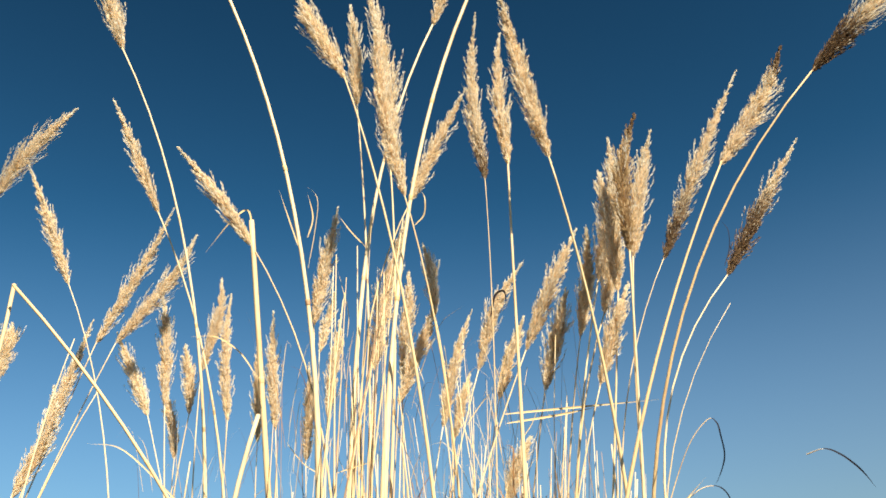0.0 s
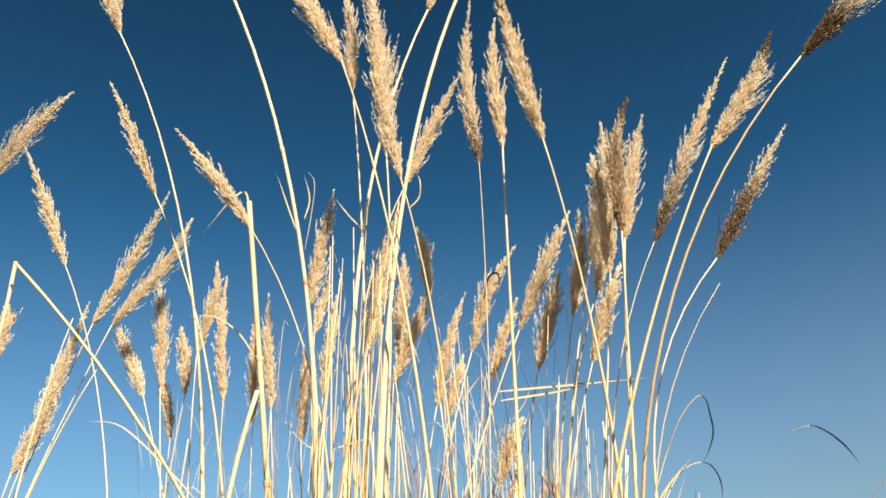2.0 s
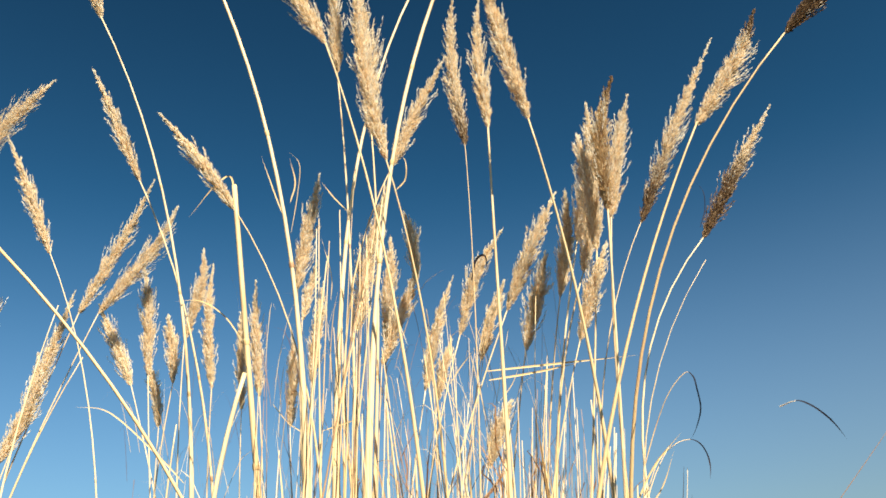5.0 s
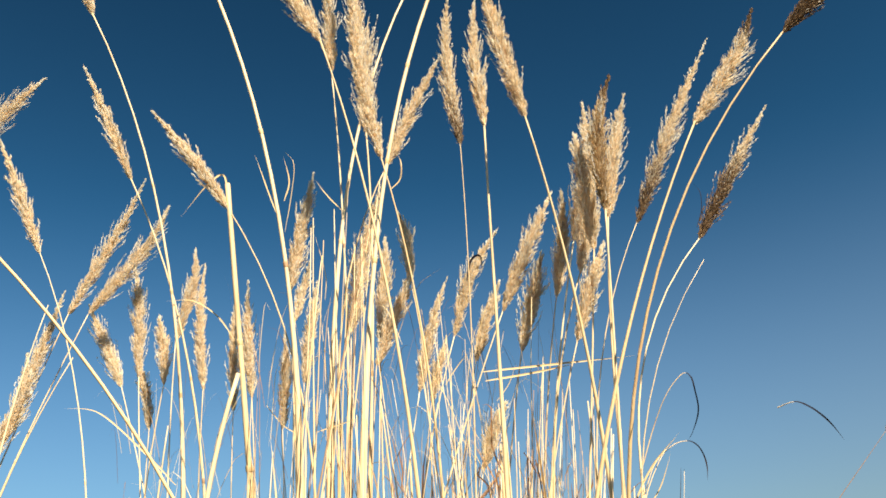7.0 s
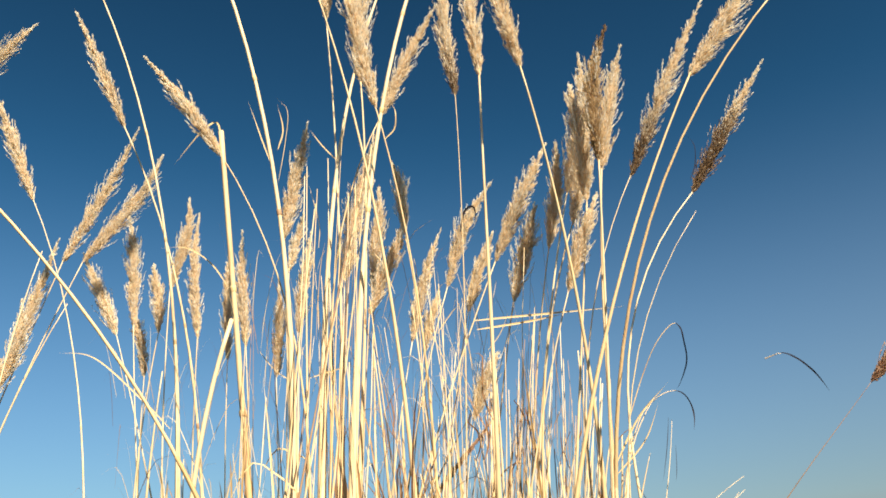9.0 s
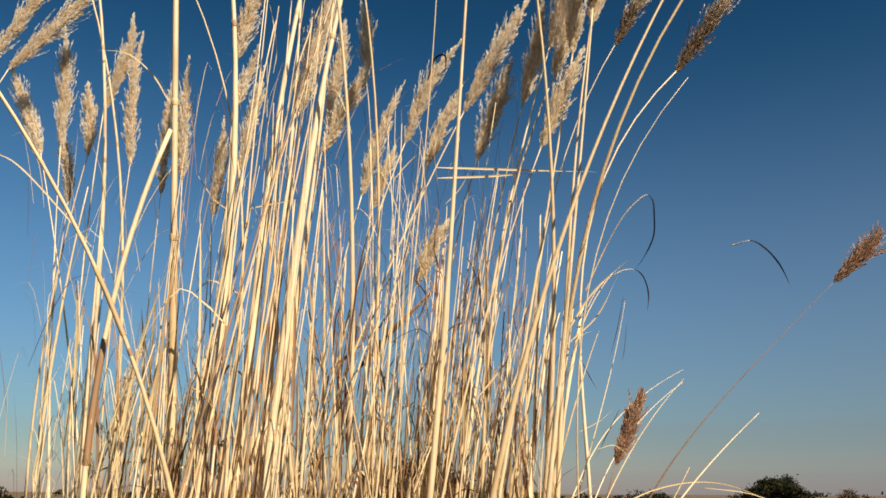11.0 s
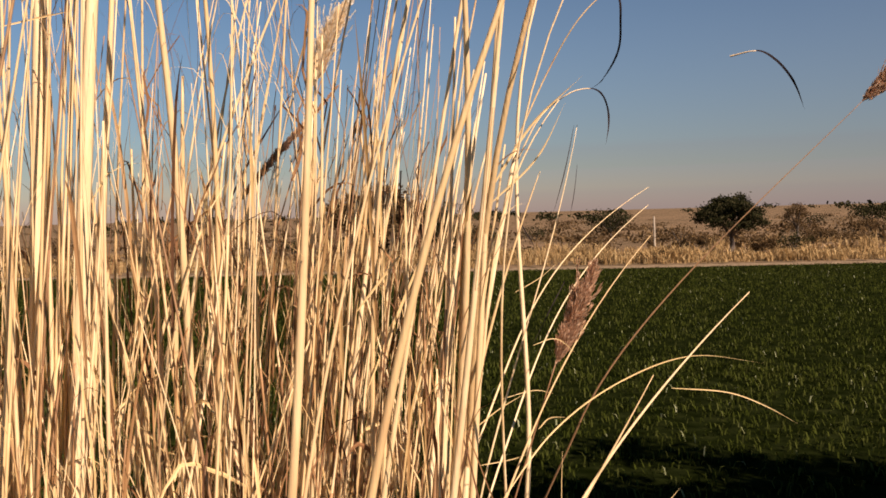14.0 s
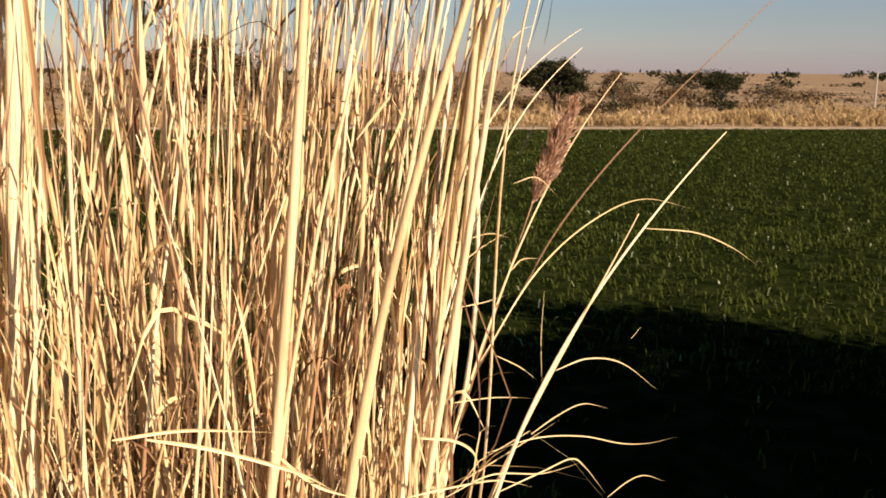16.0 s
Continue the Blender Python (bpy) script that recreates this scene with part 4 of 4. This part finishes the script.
for x, y, h, w in ((28.1, 39.0, 0.54, 1.81), (20.1, 31.7, 0.56, 1.17), (37.9, 47.8, 0.85, 1.92), (20.5, 37.1, 0.53, 0.95)):
    tree(x, y, h, w, int(10 * x), dry=True, trunk=0.1, leaves=1500, name="dry_shrub", label="low dry brown shrub on tan ground")
tree(56, 66, 2.0, 3.6, 7, trunk=0.15, leaves=1500)
tree(6.2, 40.5, 3.1, 3.8, 8, dry=True, trunk=0.1, leaves=15000, name="dry_shrub", label="tall reddish brown shrub behind the clump")
tree(9.1, 42.5, 2.8, 2.8, 9, trunk=0.15, leaves=2600)
tree(-21.5, 66.0, 5.2, 4.6, 10, trunk=0.2, leaves=5200, dry=True)


def fill_stalk(x, y, top, lean, lean_y, r, seed, withered=0.16, crowd=None):
    """A bare cane of the clump: x and y at 1.7 m height, lean in metres a metre."""
    rng = np.random.default_rng(seed)
    n = 18
    z = np.linspace(0, top, n)
    curve = rng.normal(0, 0.045)
    draw = 1 - 0.5 * np.clip(1 - z / 1.2, 0, 1) ** 2           # the fan closes towards the roots
    line = np.stack([0.1 + (x - 0.1 + lean * (z - 1.7) + curve * (z - 1.35) * (z - 1.95)) * draw + rng.normal(0, 0.0009, n),
                     y + lean_y * (z - 1.7) + rng.normal(0, 0.0009, n), z], 1)
    brown = rng.random() < withered
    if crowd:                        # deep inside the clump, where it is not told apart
        # many inner canes are browned to stand for shade between the stalks
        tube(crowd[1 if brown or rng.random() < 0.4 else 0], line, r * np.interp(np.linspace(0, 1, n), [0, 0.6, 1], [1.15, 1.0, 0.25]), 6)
        return
    thing = root("bare_stalk", line[0][0], line[0][1],
                 "thin brown withered cane inside the clump" if brown else "thin bare straw-coloured cane inside the clump", "grass stalk", STALKS)
    shape = Shape()
    tube(shape, line, r * np.interp(np.linspace(0, 1, n), [0, 0.6, 1], [1.15, 1.0, 0.25]), 6)
    part("stem", shape, CANE_BROWN if brown else CANE, thing, smooth=True)
    dress(thing, line, r, rng, brown, 0.25, 2)


rng = np.random.default_rng(11)
inner = (Shape(), Shape())
for i in range(185):
    x = -0.25 + 0.68 * rng.random() ** 0.85 + rng.normal(0, 0.012)
    y = 1.86 + abs(rng.normal(0, 0.21)) + 0.2 * max(0, 0.08 - x)
    fan = max(min(0.22 * (x - 0.06) + rng.normal(0.03, 0.19), 0.32 - 0.5 * max(0, x - 0.17)), -0.4 + 1.1 * max(0, x))
    fill_stalk(x, y, float(np.clip(rng.normal(1.73, 0.2), 1.3, 2.2)), fan, rng.normal(0.02, 0.05), rng.uniform(0.0005, 0.0016), 3000 + i, crowd=inner if y > 1.98 else None)

for i in range(46):                  # dark withered stalks towards the clump's open side
    x, y = rng.uniform(0.14, 0.42), rng.uniform(1.90, 2.2)
    fill_stalk(x, y, rng.uniform(1.55, 2.05), 0.3 * (x - 0.1) + rng.normal(0.06, 0.09), rng.normal(0, 0.04), rng.uniform(0.0006, 0.0016), 5000 + i, 0.85, inner if y > 2.04 else None)

# stalks that stand in tight bundles
for i, (bx, by, lean, top, count) in enumerate(((-0.20, 1.90, -0.02, 1.92, 5), (-0.105, 1.88, 0.08, 2.0, 6), (-0.03, 1.90, 0.11, 2.22, 8), (0.036, 1.92, 0.07, 2.26, 9), (0.11, 1.95, 0.02, 2.07, 6),
                                               (0.19, 1.88, 0.06, 2.1, 9), (0.255, 1.91, 0.11, 2.05, 9), (0.32, 1.97, 0.16, 2.05, 8), (0.30, 2.0, 0.13, 2.2, 9), (0.2, 2.03, 0.09, 2.2, 7), (0.0, 1.92, 0.05, 2.33, 10), (0.37, 1.98, 0.17, 2.0, 9), (0.39, 1.97, 0.15, 1.95, 7), (0.41, 2.06, 0.2, 1.9, 5))):
    for j in range(count + 1):
        fill_stalk(bx + rng.normal(0, 0.014), by + rng.normal(0, 0.037), top * rng.uniform(0.87, 1.03), lean + rng.normal(0, 0.07), rng.normal(0, 0.04),
                   rng.uniform(0.001, 0.0027), 4000 + 20 * i + j)
for i in range(18):
    x = rng.uniform(-0.2, 0.4)
    fill_stalk(x, rng.uniform(1.80, 1.92), rng.uniform(1.55, 1.95), 0.2 * (x - 0.06) + rng.normal(0.03, 0.14), rng.normal(0, 0.04), rng.uniform(0.0019, 0.0031), 6000 + i)

# darker sheath colours put the shade of the gaps into the inner canes
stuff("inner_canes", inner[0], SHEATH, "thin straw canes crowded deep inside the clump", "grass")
stuff("inner_brown_canes", inner[1], SHEATH_BROWN, "thin canes deep inside the clump, many browned for shade", "grass")


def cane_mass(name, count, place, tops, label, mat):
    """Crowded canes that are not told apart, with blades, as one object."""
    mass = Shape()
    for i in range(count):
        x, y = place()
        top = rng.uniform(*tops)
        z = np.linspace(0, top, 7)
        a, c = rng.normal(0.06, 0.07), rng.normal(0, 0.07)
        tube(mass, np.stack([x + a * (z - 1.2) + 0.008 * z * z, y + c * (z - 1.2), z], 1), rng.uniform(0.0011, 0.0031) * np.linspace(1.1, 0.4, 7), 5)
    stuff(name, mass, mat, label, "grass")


# the back canes' brown puts the clump's inner shade into their colour
cane_mass("back_canes", 420, lambda: (rng.uniform(-0.3, 0.40), rng.uniform(2.0, 2.62)), (1.0, 1.46), "crowded canes at the back of the clump, browned for its shade", CANE_BROWN)
cane_mass("side_canes", 110, lambda: (rng.uniform(-0.50, 0.0), rng.uniform(2.05, 2.69)), (1.0, 1.45), "crowded dry straw canes beside the clump", CANE)
thatch, dark_thatch = Shape(), Shape()
for i in range(3300):
    low = rng.random() < 0.88
    x = rng.uniform(-0.24, 0.40) if not low else rng.uniform(-0.30, 0.39)
    y = 1.80 + abs(rng.normal(0, 0.27)) + 0.3 * max(0, -x - 0.05)
    z = rng.uniform(0.5, 1.27) if low else rng.uniform(1.2, 1.68)
    L = rng.uniform(0.11, 0.37)
    a = rng.uniform(0, 6.3)
    out = np.array((math.cos(a), math.sin(a), 0.0)) * rng.uniform(0.05, 0.75 if low and x < 0.3 else 0.3)
    p = np.array((x, y, z))
    droop = rng.uniform(0, 0.7) if low else rng.uniform(0, 0.25)
    line = smooth_line([p, p + L * (0.3 * out + (0, 0, 0.4)), p + L * (0.75 * out + (0, 0, 0.72 - 0.2 * droop)), p + L * (1.2 * out + (0, 0, 0.95 - droop))], 7)
    # dark blades are likelier low and deep, painting in the clump's shade
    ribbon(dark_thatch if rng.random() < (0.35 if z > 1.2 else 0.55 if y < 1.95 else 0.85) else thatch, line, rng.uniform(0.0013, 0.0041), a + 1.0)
for i in range(900):                 # split sheaths and thin blades that stand along the canes
    x = rng.uniform(-0.26, 0.41)
    p = np.array((x, 1.80 + abs(rng.normal(0, 0.2)) + 0.2 * max(0, 0.06 - x), rng.uniform(0.75, 1.6)))
    a, L = rng.uniform(0, 6.3), rng.uniform(0.09, 0.31)
    out = np.array((math.cos(a), math.sin(a), 0.0)) * rng.uniform(0.02, 0.22)
    kink = rng.normal(0, 0.03, 3)
    line = smooth_line([p, p + L * (0.4 * out + kink + (0, 0, 0.35)), p + L * (0.6 * out - kink + (0, 0, 0.7)), p + L * (1.3 * out + (0, 0, rng.uniform(0.75, 1.0)))], 7)
    ribbon(dark_thatch if rng.random() < 0.4 else thatch, line, rng.uniform(0.0006, 0.0018), a)
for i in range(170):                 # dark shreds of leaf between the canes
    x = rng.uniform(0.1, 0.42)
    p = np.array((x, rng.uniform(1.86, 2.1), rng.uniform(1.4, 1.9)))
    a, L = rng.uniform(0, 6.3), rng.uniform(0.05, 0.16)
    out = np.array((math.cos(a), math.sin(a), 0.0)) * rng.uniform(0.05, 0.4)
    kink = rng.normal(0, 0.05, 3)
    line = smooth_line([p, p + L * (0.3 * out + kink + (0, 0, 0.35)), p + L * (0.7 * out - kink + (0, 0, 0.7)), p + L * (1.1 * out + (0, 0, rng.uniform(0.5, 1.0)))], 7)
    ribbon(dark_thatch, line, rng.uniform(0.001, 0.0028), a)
for i in range(340):                 # hair-thin curled blades among the plumes
    x = rng.uniform(-0.5, 0.34)
    p = np.array((0.11 + x * 0.85, rng.uniform(1.85, 2.25), rng.uniform(1.66, 2.14) - 0.3 * abs(x)))
    a, L = rng.uniform(0, 6.3), rng.uniform(0.075, 0.22)
    out = np.array((math.cos(a), math.sin(a), 0.0)) * rng.uniform(0.1, 0.55)
    line = smooth_line([p, p + L * (0.3 * out + (0, 0, 0.4)), p + L * (0.7 * out + (0, 0, 0.75)), p + L * (1.2 * out + (0, 0, rng.uniform(0.5, 1.0)))], 8)
    ribbon(dark_thatch if rng.random() < 0.25 else thatch, line, rng.uniform(0.0005, 0.0012), a)
stuff("dry_thatch", thatch, BLADE, "tangled dry straw blades filling the clump", "grass")
stuff("withered_shade_thatch", dark_thatch, BLADE_DARK, "tangled withered blades, dark colour also standing for clump shade", "grass")


# ---- scrub, posts and far trees ----
spots = [(7 + 2.1 * i + rng.normal(0, 2.0), far_edge(7 + 2.1 * i) + 5 + rng.gamma(1.4, 13)) for i in range(34)] + [(-30 + 4 * i + rng.normal(0, 1.5), 36 + rng.gamma(1.5, 14)) for i in range(9)]
for i, (x, y) in enumerate(spots):
    h = rng.uniform(0.5, 1.3)
    dry = rng.random() < 0.45
    tree(x, y, h, h * rng.uniform(1.3, 2.2), 40 + i, dry=dry, trunk=0.1, leaves=700, name="dry_shrub" if dry else "thorn_bush",
         label="low dry brown shrub on tan ground" if dry else "low dark thorn bush on dry ground")

far = Shape()
for i in range(120):
    a = rng.uniform(radians(-30), radians(66))
    d_ = rng.uniform(110, 420)
    c = np.array((d_ * math.sin(a), d_ * math.cos(a), 0.0))
    h = rng.uniform(0.5, 1.9) * (0.6 + d_ / 400)
    k = 60
    pos = c + rng.normal(0, 1, (k, 3)) * np.array((h * 0.6, h * 0.6, h * 0.22)) + (0, 0, h * 0.55)
    pos[:, 2] = np.maximum(pos[:, 2], 0.05)
    q = rng.normal(0, 1, (k, 3))
    e = rng.normal(0, 1, (k, 3))
    s = 0.13 * h
    far.add(np.stack([pos - q * s, pos + e * s, pos + q * s, pos - e * s], 1).reshape(-1, 3), np.arange(k * 4).reshape(-1, 4))
stuff("far_scrub", far, FOLIAGE, "distant dark scrub and trees along the horizon", "trees")


brush = Shape()
for i in range(380):
    a = rng.uniform(radians(-30), radians(64))
    d_ = 36 + rng.gamma(1.5, 27)
    c = np.array((d_ * math.sin(a), d_ * math.cos(a), 0.0))
    if c[1] < far_edge(c[0]) + 4:
        continue
    h = rng.uniform(0.15, 0.6)
    k = 90
    pos = c + rng.normal(0, 1, (k, 3)) * np.array((h * 1.3, h * 1.3, h * 0.3)) + (0, 0, h * 0.4)
    pos[:, 2] = np.abs(pos[:, 2])
    q, e = rng.normal(0, 1, (k, 3)), rng.normal(0, 1, (k, 3))
    s = 0.12 * h
    brush.add(np.stack([pos - q * s, pos + e * s, pos + q * s, pos - e * s], 1).reshape(-1, 3), np.arange(k * 4).reshape(-1, 4))
stuff("dry_brush", brush, FOLIAGE_DRY, "low dry brown brush scattered over the scrubland", "brush")


def post(x, y, h):
    thing = root("fence_post", x, y, "thin pale wooden post on dry ground", "post", "posts beyond the field")
    shape = Shape()
    tube(shape, [(x, y, -0.1), (x + 0.01, y, h * 0.5), (x - 0.01, y, h)], (0.05, 0.045, 0.04), 7)
    part("shaft", shape, WOOD, thing)


post(19.3, 39.2, 1.4)
post(37.5, 32.4, 1.9)
